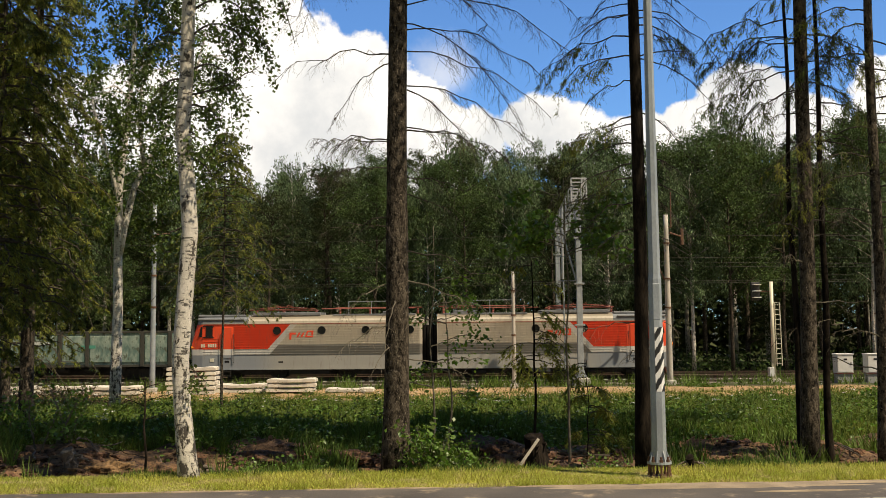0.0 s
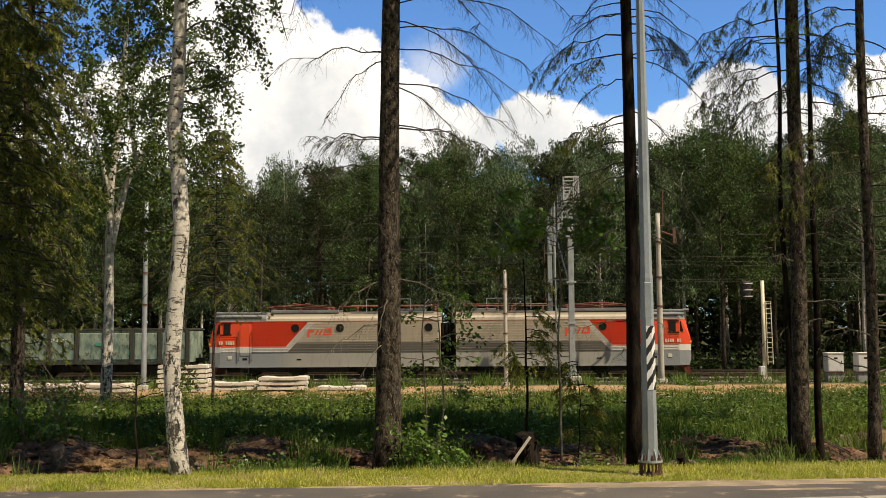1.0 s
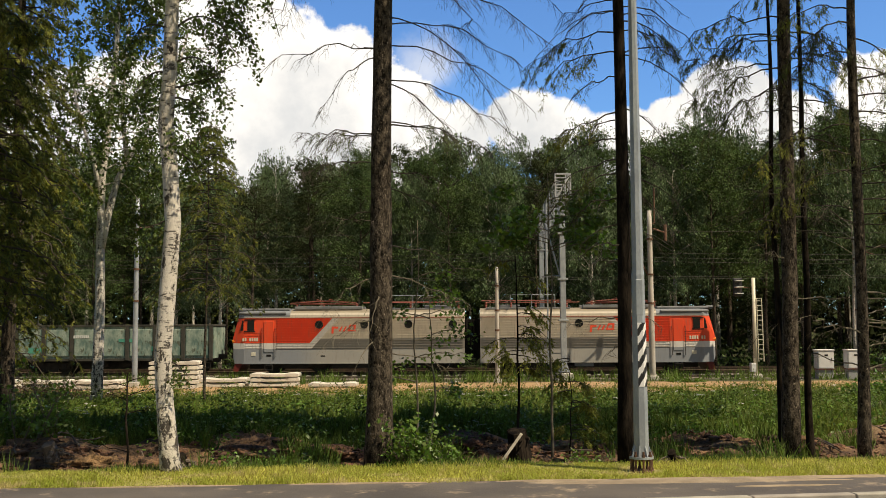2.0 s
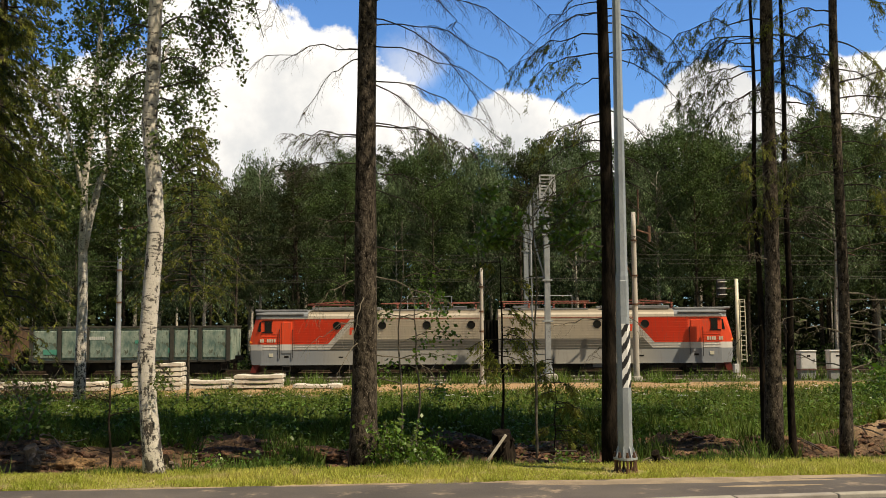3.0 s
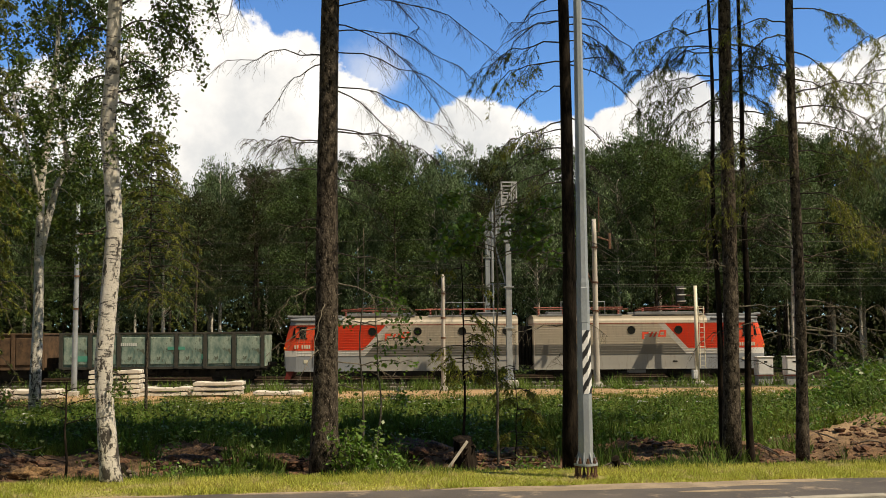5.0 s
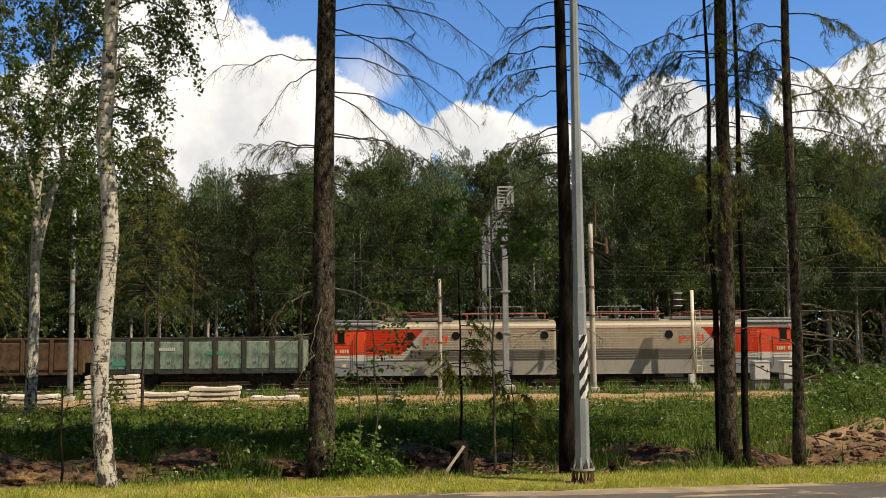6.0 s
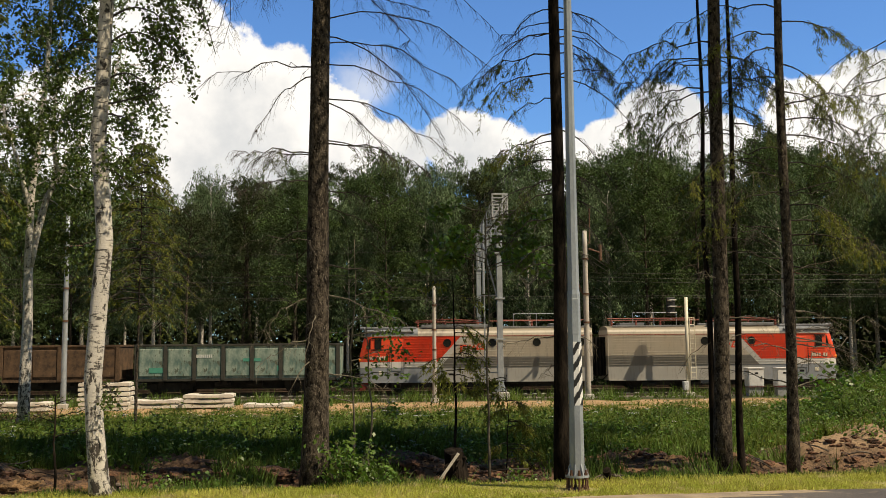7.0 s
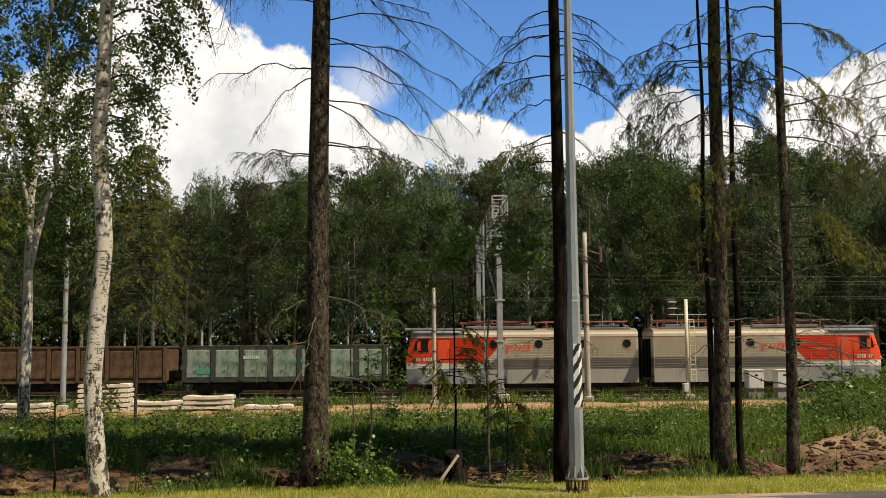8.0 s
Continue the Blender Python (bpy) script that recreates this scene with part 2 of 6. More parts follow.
def part(name, bm, material, parent, label="", smooth=False, m=None):
    ob = new(name, bm if isinstance(bm, bpy.types.Mesh) else mesh_of(name, bm, material, smooth))
    ob.parent = parent
    if m is not None:
        ob.matrix_basis = m
    return tagged(ob, label)


def solid(name, bm, material, label, category, kind="", group="", smooth=False, m=None):
    ob = part(name, bm, material, None, smooth=smooth, m=m)
    return tagged(ob, label, category, group, kind)


def box(bm, x0, x1, y0, y1, z0, z1, bevel=0.0, m=None):
    r = bmesh.ops.create_cube(bm, size=1.0, matrix=Matrix.Translation(((x0 + x1) / 2, (y0 + y1) / 2, (z0 + z1) / 2)) @ Matrix.Diagonal((x1 - x0, y1 - y0, z1 - z0, 1)))
    vs = r["verts"]
    if bevel:
        es = list({e for v in vs for e in v.link_edges})
        g = bmesh.ops.bevel(bm, geom=es, offset=bevel, segments=2, affect="EDGES", profile=0.5)
        vs = g["verts"]
    if m is not None:
        bmesh.ops.transform(bm, matrix=m, verts=list({v for v in vs}))
    return bm


def tube(bm, pts, radii, sides=8, wobble=0.0, caps=True):
    """A tapering limb along pts."""
    pts = [Vector(p) for p in pts]
    rings = []
    side = Vector((1, 0, 0))
    for i, p in enumerate(pts):
        d = (pts[min(i + 1, len(pts) - 1)] - pts[max(i - 1, 0)]).normalized()
        if abs(d.dot(side)) > 0.95:
            side = Vector((0, 1, 0))
        a = (side - d * side.dot(d)).normalized()
        b = d.cross(a)
        r = radii[i] if hasattr(radii, "__len__") else radii
        ring = []
        for k in range(sides):
            th = 2 * math.pi * k / sides
            rr = r * (1 + wobble * (noise.noise(p * 3.0 + Vector((math.cos(th), math.sin(th), 0)) * 1.7)))
            ring.append(bm.verts.new(p + (a * math.cos(th) + b * math.sin(th)) * rr))
        rings.append(ring)
    for r0, r1 in zip(rings, rings[1:]):
        for k in range(sides):
            bm.faces.new((r0[k], r0[(k + 1) % sides], r1[(k + 1) % sides], r1[k]))
    if caps and sides > 2:
        bm.faces.new(rings[0][::-1])
        bm.faces.new(rings[-1])
    return bm


def prism(bm, outline, y0, y1):
    """An outline in x and z drawn out along y."""
    a = [bm.verts.new((x, y0, z)) for x, z in outline]
    b = [bm.verts.new((x, y1, z)) for x, z in outline]
    n = len(a)
    bm.faces.new(a)
    bm.faces.new(b[::-1])
    for i in range(n):
        bm.faces.new((a[i], b[i], b[(i + 1) % n], a[(i + 1) % n]))
    return bm


def blades(name, pos, axis, side, length, width, material, bend=None, tri=False):
    """Many leaves or blades as one mesh: each a pointed rhomb from pos along axis."""
    n = len(pos)
    axis = axis / np.maximum(np.linalg.norm(axis, axis=1, keepdims=True), 1e-6)
    side = side - axis * np.sum(side * axis, axis=1, keepdims=True)
    side = side / np.maximum(np.linalg.norm(side, axis=1, keepdims=True), 1e-6)
    L, W = length[:, None], width[:, None]
    nrm = np.cross(axis, side)
    v = np.empty((n, 4, 3), np.float32)
    lift = 0 if bend is None else bend
    v[:, 0] = pos
    v[:, 1] = pos + axis * L * 0.45 + side * W * 0.5 + nrm * W * 0.15
    v[:, 2] = pos + axis * L + nrm * L * lift
    v[:, 3] = pos + axis * L * 0.45 - side * W * 0.5 + nrm * W * 0.15
    if tri:  # a plain pointed blade
        v[:, 0] = pos + side * W * 0.5
        v[:, 1] = v[:, 2]
        v[:, 2] = pos - side * W * 0.5
        v = v[:, :3]
    c = 3 if tri else 4
    me = bpy.data.meshes.new(name)
    me.vertices.add(n * c)
    me.vertices.foreach_set("co", np.ascontiguousarray(v).reshape(-1))
    me.loops.add(n * c)
    me.loops.foreach_set("vertex_index", np.arange(n * c, dtype=np.int32))
    me.polygons.add(n)
    me.polygons.foreach_set("loop_start", np.arange(n, dtype=np.int32) * c)
    me.update(calc_edges=True)
    me.validate()
    me.materials.append(MATS[material])
    return me


RNG = np.random.default_rng(7)


def unit(n, flat=1.0):
    v = RNG.normal(size=(n, 3))
    v[:, 2] *= flat
    return v / np.linalg.norm(v, axis=1, keepdims=True)


# ---------------------------------------------------------------- ground


def edge_y(x):
    return 10.38 + 0.05 * x


def ground_z(x, y):
    """Height of the land: level path, shallow ditch, cut bank, meadow falling to the railway."""
    x, y = np.asarray(x, float), np.asarray(y, float)
    e = y - (10.38 + 0.05 * np.clip(x, -25, 25))
    z = np.interp(e, [-400, 0, 0.2, 1.3, 2.1, 2.8, 3.6, 4.6, 8, 20, 33, 42, 49, 51, 53, 64, 66, 400],
                  [0, 0, 0.0, -0.02, -0.26, -0.12, -0.02, -0.02, -0.2, -0.95, -1.55, -1.72, -1.75, -1.72, -1.72, -1.74, -1.7, -1.2])
    hump = np.clip((x / np.maximum(y, 1) - 0.425) / 0.1, 0, 1) * np.clip((e - 3.0) / 3, 0, 1) * np.clip((32 - e) / 14, 0, 1)
    z = z + 0.75 * hump
    lumpy = np.clip((e - 1.5) / 0.8, 0, 1) * np.clip((48 - e) / 4, 0, 1)
    z = z + lumpy * (0.07 * np.sin(x * 1.9 + 1.3 * np.sin(y * 0.9)) + 0.05 * np.sin(x * 4.3 + y * 2.1) * np.clip((9 - e) / 4, 0, 1) + 0.05 * np.sin(y * 1.3 - x * 0.5))
    z = z + np.clip((e - 1.5) / 0.5, 0, 1) * np.clip((5.6 - e) / 1.5, 0, 1) * 0.035 * (np.sin(x * 7.7 + 2 * np.sin(y * 5.1)) * np.sin(y * 8.3 + 1.5 * np.sin(x * 3.9)) + 0.6 * np.sin(x * 17 + y * 5) * np.sin(y * 19 - x * 4))
    return z


def gz(x, y):
    return float(ground_z(x, y))


def build_ground():
    xs = np.concatenate([np.linspace(-900, -60, 8), np.linspace(-52, -14, 30), np.linspace(-13, 18, 330), np.linspace(19, 60, 30), np.linspace(80, 900, 8)])
    ys = np.concatenate([np.linspace(-600, -20, 6), [-8, 0, 6], np.linspace(8.0, 17, 130), np.linspace(17.15, 20, 20), np.linspace(20.6, 70, 70), np.linspace(76, 140, 10), np.linspace(200, 1500, 8)])
    X, Y = np.meshgrid(xs, ys)
    Z = ground_z(X, Y)
    Z = np.where(Y - (10.38 + 0.05 * np.clip(X, -25, 25)) < 0.0, Z - 0.06, Z)
    nx, ny = len(xs), len(ys)
    v = np.stack([X, Y, Z], -1).reshape(-1, 3)
    idx = np.arange(nx * ny).reshape(ny, nx)
    f = np.stack([idx[:-1, :-1], idx[:-1, 1:], idx[1:, 1:], idx[1:, :-1]], -1).reshape(-1, 4)
    me = bpy.data.meshes.new("ground")
    me.from_pydata(v.tolist(), [], f.tolist())
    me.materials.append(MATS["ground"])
    me.shade_smooth()
    tagged(new("ground", me), "rough meadow falling from a bare soil bank to sand beside the railway", "ground", kind="structure")
    # asphalt footpath
    bm = bmesh.new()
    n = 60
    rows = []
    for i in range(n + 1):
        x = -40 + 80 * i / n
        a, b = 9.0 + 0.105 * x + 0.06, edge_y(x) + 0.03 * noise.noise((x * 0.8, 0, 0))
        rows.append([bm.verts.new((x, a, 0.0)), bm.verts.new((x, b, 0.0)), bm.verts.new((x, b + 0.02, -0.08)), bm.verts.new((x, a, -0.08))])
    for p, q in zip(rows, rows[1:]):
        for k in range(4):
            bm.faces.new((p[k], q[k], q[(k + 1) % 4], p[(k + 1) % 4]))
    solid("footpath", bm, "asphalt", "grey asphalt footpath with pale sand blown over it", "path", kind="structure")
    # carriageway below the kerb
    bm = bmesh.new()
    vs = [bm.verts.new(p) for p in ((-200, -6, -0.15), (200, -6, -0.15), (200, 9.0 + 21.0 - 0.06, -0.15), (-110, 9.0 - 11.55 - 0.06, -0.15), (-200, -2.8, -0.15))]
    top = bm.faces.new(vs)
    r = bmesh.ops.extrude_face_region(bm, geom=[top])
    bmesh.ops.translate(bm, vec=(0, 0, 0.12), verts=[g for g in r["geom"] if isinstance(g, bmesh.types.BMVert)])
    solid("road", bm, "road_asphalt", "dark grey asphalt road below a pale kerb", "road", kind="structure")
    kerb = thing("kerb", None, "pale concrete kerb stones along the road", "kerb", kind="structure")
    bm = bmesh.new()
    box(bm, 0.004, 0.996, -0.055, 0.06, -0.2, 0.012, 0.012)
    me = mesh_of("kerb_stone", bm, "kerb_stone")
    for i in range(-14, 16):
        part("kerb_stone", me, "", kerb, m=pose(i, 9.0 + 0.105 * i, 0, 0, 0, math.degrees(math.atan(0.105))))


build_ground()


def sand_drift(x, y, length, width, seed):
    """A thin lens of sand with a ragged rim."""
    bm = bmesh.new()
    n = 48
    top = bm.verts.new((x, y, 0.012))
    rings = []
    for f, z in ((0.55, 0.010), (0.85, 0.006), (1.0, -0.004)):
        ring = []
        for k in range(n):
            a = 2 * math.pi * k / n
            w = f * (1 + 0.55 * noise.noise((math.cos(a) * 1.6 + seed, math.sin(a) * 1.6, seed)) + 0.35 * noise.noise((math.cos(a) * 5 + seed, math.sin(a) * 5, 7)))
            ring.append(bm.verts.new((x + length * w * math.cos(a), y + width * w * math.sin(a) + 0.05 * length * w * math.cos(a), z)))
        rings.append(ring)
    for k in range(n):
        bm.faces.new((top, rings[0][k], rings[0][(k + 1) % n]))
        for r0, r1 in zip(rings, rings[1:]):
            bm.faces.new((r0[k], r1[k], r1[(k + 1) % n], r0[(k + 1) % n]))
    solid("sand_drift", bm, "blown_sand", "pale sand blown across the asphalt footpath", "sand", kind="stuff", smooth=True)


for drift in ((2.7, 10.34, 1.5, 0.17, 1.3), (4.2, 10.50, 0.9, 0.08, 4.1), (1.3, 10.38, 0.6, 0.06, 6.6), (-0.6, 10.30, 0.7, 0.03, 9.2), (-2.6, 10.20, 0.8, 0.03, 12.7), (3.6, 9.95, 0.5, 0.04, 15.1)):
    sand_drift(*drift)
# ---------------------------------------------------------------- railway
TRACK_Y, TRACK_TAN, RAIL_Z = 65.5, math.tan(radians(-2.5)), -1.4


def on_track(x, off=0.0, z=0.0):
    """A pose on the near track at x, off metres towards the forest, z above the rails."""
    return pose(x, TRACK_Y + x * TRACK_TAN + off, RAIL_Z + z, 0, 0, -2.5)


def loco_paint():
    m = bpy.data.materials.new("loco_paint")
    m.use_nodes = True
    m.node_tree.nodes.clear()
    N = Nodes(m.node_tree)
    co = N.put("ShaderNodeTexCoord").outputs["Object"]
    x, y, z = N.split(co)
    # the colour scheme: red cab with a slanting edge, white band, grey flanks
    slant = N.math("SUBTRACT", N.math("SUBTRACT", 15.0, 5.05), N.math("MULTIPLY", N.math("SUBTRACT", z, 1.93), 0.92))
    red_x = N.step(N.math("SUBTRACT", x, slant), -0.01, 0.01)
    red = N.math("MULTIPLY", red_x, N.math("MULTIPLY", N.step(z, 1.92, 1.94), N.math("SUBTRACT", 1.0, N.step(z, 3.54, 3.55))))
    band = N.math("MULTIPLY", N.step(N.math("SUBTRACT", x, N.math("SUBTRACT", slant, 0.45)), -0.01, 0.01), N.math("MULTIPLY", N.step(z, 1.54, 1.56), N.math("SUBTRACT", 1.0, N.step(z, 3.54, 3.55))))
    low = N.math("SUBTRACT", 1.0, N.step(z, 1.54, 1.56))
    line = N.math("MULTIPLY", N.step(z, 3.50, 3.51), N.math("SUBTRACT", 1.0, N.step(z, 3.555, 3.565)))
    dirt, fine = N.noise(co, 0.55, 6.0, 0.6), N.noise(N.put("ShaderNodeMapping", Vector=co, Scale=(1, 1, 0.15)).outputs[0], 9.0, 6.0, 0.65)
    upper = N.mix(dirt, (0.53, 0.475, 0.385), (0.69, 0.625, 0.515))
    lower = N.mix(dirt, (0.30, 0.29, 0.26), (0.43, 0.418, 0.38))
    col = N.mix(N.step(z, 2.16, 2.2), N.mix(dirt, (0.19, 0.178, 0.155), (0.27, 0.255, 0.22)), upper)
    col = N.mix(band, col, N.mix(dirt, (0.60, 0.58, 0.54), (0.76, 0.735, 0.69)))
    col = N.mix(low, col, lower)
    near_cab = N.math("MULTIPLY", low, N.step(x, 9.0, 11.0))
    col = N.mix(near_cab, col, (0.26, 0.28, 0.30))
    col = N.mix(red, col, N.mix(dirt, (0.74, 0.055, 0.016), (0.86, 0.095, 0.028)))
    # darker colour on the roof slopes, offsets the strong sun falling on them
    col = N.mix(N.step(z, 3.80, 3.90), col, N.mix(dirt, (0.20, 0.17, 0.125), (0.33, 0.285, 0.21)))
    cap = N.math("MULTIPLY", N.step(z, 3.57, 3.59), N.step(x, 11.2, 11.25))
    col = N.mix(cap, col, (0.20, 0.22, 0.24))
    col = N.mix(line, col, (0.22, 0.05, 0.03))
    grime = N.math("MULTIPLY", N.step(fine, 0.5, 0.8), 0.5)
    col = N.mix(grime, col, (0.17, 0.14, 0.11))
    b = N.put("ShaderNodeBsdfPrincipled", Roughness=0.55)
    N.plug(col, b.inputs["Base Color"])
    N.plug(b.outputs[0], N.put("ShaderNodeOutputMaterial").inputs[0])
    MATS["loco_paint"] = m


loco_paint()
mat("roof_grey", ((0.12, 0.13, 0.14), (0.21, 0.22, 0.23)), 1.2, 0.7, wear=((0.22, 0.15, 0.10), 0.63))
mat("red_oxide", ((0.20, 0.055, 0.04), (0.32, 0.10, 0.07)), 3.0, 0.7)
mat("frame_black", ((0.012, 0.011, 0.010), (0.034, 0.029, 0.024)), 2.0, 0.85)
mat("logo_red", ((0.76, 0.07, 0.03), (0.84, 0.10, 0.04)), 3.0, 0.5)
mat("cream_paint", ((0.62, 0.58, 0.45), (0.70, 0.66, 0.52)), 3.0, 0.5)
mat("orange_lens", ((0.85, 0.22, 0.02), (0.9, 0.3, 0.04)), 3.0, 0.3)
mat("window_glass", ((0.006, 0.007, 0.008), (0.012, 0.014, 0.015)), 2.0, 0.14, spec=0.3)
mat("gasket", ((0.008, 0.008, 0.008), (0.018, 0.017, 0.016)), 2.0, 0.85, spec=0.15)
mat("bumper_red", ((0.12, 0.012, 0.008), (0.19, 0.022, 0.013)), 3.0, 0.6)
mat("wagon_green", ((0.10, 0.175, 0.15), (0.33, 0.40, 0.33)), 1.6, 0.8, fine=7, stretch=(1, 1, 0.5), wear=((0.085, 0.10, 0.07), 0.55))
mat("wagon_post", ((0.025, 0.026, 0.021), (0.06, 0.058, 0.046)), 2.0, 0.85)
mat("wagon_brown", ((0.050, 0.030, 0.017), (0.14, 0.082, 0.044)), 1.8, 0.88, fine=9, wear=((0.21, 0.13, 0.07), 0.60))
mat("stencil_white", ((0.55, 0.57, 0.54), (0.66, 0.68, 0.65)), 3.0, 0.7)
mat("stencil_green", ((0.05, 0.26, 0.19), (0.08, 0.33, 0.24)), 3.0, 0.7)

WHEELS = []


def wheel_mesh(r):
    bm = bmesh.new()
    prof = ((0.0, 0.07), (r * 0.25, 0.09), (r * 0.3, 0.05), (r * 0.8, 0.04), (r * 0.86, 0.07), (r * 0.98, 0.07), (r, 0.05), (r, -0.05), (r * 1.05, -0.06), (r * 1.05, -0.08), (0.0, -0.08))
    n = 24
    rings = [[bm.verts.new((p * math.cos(2 * math.pi * k / n), -h, p * math.sin(2 * math.pi * k / n))) for k in range(n)] for p, h in prof]
    for a, b in zip(rings, rings[1:]):
        for k in range(n):
            bm.faces.new((a[k], a[(k + 1) % n], b[(k + 1) % n], b[k]))
    for k in range(0, n, 6):
        th = 2 * math.pi * k / n
        box(bm, -0.05, 0.05, -0.075, 0.0, r * 0.4, r * 0.7, m=pose(0, 0, 0, 0, math.degrees(th), 0))
    bmesh.ops.remove_doubles(bm, verts=bm.verts[:], dist=1e-4)
    return mesh_of("wheel", bm, "frame_black")


def bogie(owner, x, wheelbase, r, gauge=0.76, width=1.15):
    bm = bmesh.new()
    for s in (-1, 1):
        y = s * width
        prism(bm, [(-wheelbase / 2 - 0.45, r + 0.02), (-wheelbase / 2 - 0.3, r - 0.16), (-wheelbase / 2 + 0.35, r - 0.16), (-0.55, r - 0.34), (0.55, r - 0.34), (wheelbase / 2 - 0.35, r - 0.16),
                   (wheelbase / 2 + 0.3, r - 0.16), (wheelbase / 2 + 0.45, r + 0.02), (wheelbase / 2 + 0.3, r + 0.2), (0.5, r + 0.24), (-0.5, r + 0.24), (-wheelbase / 2 - 0.3, r + 0.2)], y - 0.06, y + 0.06)
        for k in (-0.25, 0.0, 0.25):
            tube(bm, [(k, y - s * 0.02, r - 0.3), (k, y - s * 0.02, r + 0.1)], 0.09, 8)
        for a in (-1, 1):
            box(bm, a * wheelbase / 2 - 0.15, a * wheelbase / 2 + 0.15, y - 0.12, y + 0.12, r - 0.17, r + 0.17, 0.03)
    box(bm, -0.3, 0.3, -width, width, r - 0.2, r + 0.1, 0.02)
    bg = part("bogie", bm, "frame_black", owner, m=pose(x, 0, 0))
    for a in (-1, 1):
        for s in (-1, 1):
            w = part("wheel", WHEEL_MESH[r], "", bg, m=pose(a * wheelbase / 2, s * gauge, r, 0, 0, 180 if s > 0 else 0))
            WHEELS.append((w, a * wheelbase / 2, s * gauge, r, s))
    return bg


WHEEL_MESH = {0.62: wheel_mesh(0.62), 0.475: wheel_mesh(0.475)}


def loco_section(owner, m):
    """One half of the locomotive: x from 0 at the corridor end to 15 at the cab end, y towards the forest."""
    L, W = 14.95, 1.5
    # shell: cross sections along x; the cab end is raked and narrowed
    bm = bmesh.new()

    def ring(x, w, zlow, z_eave, z_top):
        pts = [(-w, zlow), (-w, z_eave - 0.14), (-w + 0.06, z_eave), (-w + 0.25, z_eave + 0.12), (-w * 0.5, z_top - 0.04), (0, z_top), (w * 0.5, z_top - 0.04), (w - 0.25, z_eave + 0.12), (w - 0.06, z_eave), (w, z_eave - 0.14), (w, zlow)]
        return [bm.verts.new((x, y, z)) for y, z in pts]

    rings = [ring(0, W, 0.62, 3.86, 4.12), ring(0.02, W, 0.62, 3.86, 4.12)]
    for k in range(1, 15):
        rings.append(ring(k, W, 0.62, 3.86, 4.12))
    rings.append(ring(14.2, W, 0.62, 3.84, 4.10))
    last = rings[-1]
    # raked front: the forehead leans back, the nose stands forward
    nose = [bm.verts.new(p) for p in ((L - 0.12, -1.36, 0.62), (L, -1.30, 1.0), (L, -1.30, 2.3), (L - 0.12, -1.32, 2.45), (L - 0.5, -1.28, 3.62), (L - 0.42, -1.2, 3.95),
                                      (L - 0.35, 0, 4.06), (L - 0.42, 1.2, 3.95), (L - 0.5, 1.28, 3.62), (L - 0.12, 1.32, 2.45), (L, 1.30, 2.3), (L, 1.30, 1.0), (L - 0.12, 1.36, 0.62))]
    for r0, r1 in zip(rings, rings[1:]):
        for k in range(len(r0) - 1):
            bm.faces.new((r0[k], r0[k + 1], r1[k + 1], r1[k]))
    bm.faces.new(rings[0])
    bmesh.ops.convex_hull(bm, input=list(last) + nose)  # the cap joins the last ring and the nose
    shell = part("body_shell", bm, "loco_paint", owner, "red and grey painted steel body, dusty", m=m)
    # pressed ribs along the flank
    bm = bmesh.new()
    for s in (-1, 1):
        for z in (1.62, 1.78, 1.95, 2.1, 2.27, 2.43, 2.59, 2.75, 2.91, 3.07, 3.23, 3.39):
            x1 = 12.1
            box(bm, 0.1, x1, s * 1.5 - 0.035, s * 1.5 + 0.035, z - 0.018, z + 0.025)
            if z < 2.6:
                box(bm, 13.0, 14.15, s * 1.5 - 0.018, s * 1.5 + 0.018, z - 0.015, z + 0.015)
        box(bm, 0.05, 14.1, s * 1.5 - 0.03, s * 1.5 + 0.03, 3.50, 3.56)
        box(bm, 0.05, 14.3, s * 1.5 - 0.03, s * 1.5 + 0.03, 0.60, 0.67)
    part("flank_rib", bm, "loco_paint", shell)
    # portholes
    for s, places in ((-1, (5.6, 8.65)), (1, (5.6, 8.5, 11.35, 14.2))):
        for x in (L - d for d in places):
            bm = bmesh.new()
            n = 20
            rr = [[bm.verts.new((x + r * math.cos(2 * math.pi * k / n), s * y, 3.1 + r * math.sin(2 * math.pi * k / n))) for k in range(n)] for r, y in ((0.26, 1.50), (0.26, 1.565), (0.205, 1.565), (0.195, 1.54))]
            for a, b in zip(rr, rr[1:]):
                for k in range(n):
                    bm.faces.new((a[k], a[(k + 1) % n], b[(k + 1) % n], b[k]))
            part("porthole", bm, "gasket", shell)
            bm = bmesh.new()
            bm.faces.new([bm.verts.new((x + 0.2 * math.cos(2 * math.pi * k / n), s * 1.545, 3.1 + 0.2 * math.sin(2 * math.pi * k / n))) for k in range(n)])
            part("porthole_pane", bm, "window_glass", shell)
    for s in (-1, 1):
        # cab side windows in a dark frame
        for x0, x1, slope in ((13.55, 13.98, 0.0), (14.06, 14.46, 0.14)):
            bm = bmesh.new()
            yy = s * (1.512 if x1 < 14 else 1.47)
            prism(bm, [(x0, 2.74), (x1, 2.74), (x1 - slope, 3.38), (x0, 3.38)], yy - 0.02, yy + 0.02)
            part("cab_window", bm, "window_glass", shell)
        yy = s * 1.505
        for z0, z1 in ((2.66, 2.73), (3.39, 3.45)):
            bm = bmesh.new()
            prism(bm, [(13.48, z0), (14.2, z0), (14.2, z1), (13.48, z1)], yy - 0.03, yy + 0.03)
            part("cab_window_frame", bm, "gasket", shell)
        # cab door, with rails either side and a step below
        bm = bmesh.new()
        box(bm, 12.28, 12.92, s * 1.5 - 0.03, s * 1.5 + 0.03, 1.35, 3.34, 0.015)
        door = part("cab_door", bm, "loco_paint", shell)
        bm = bmesh.new()
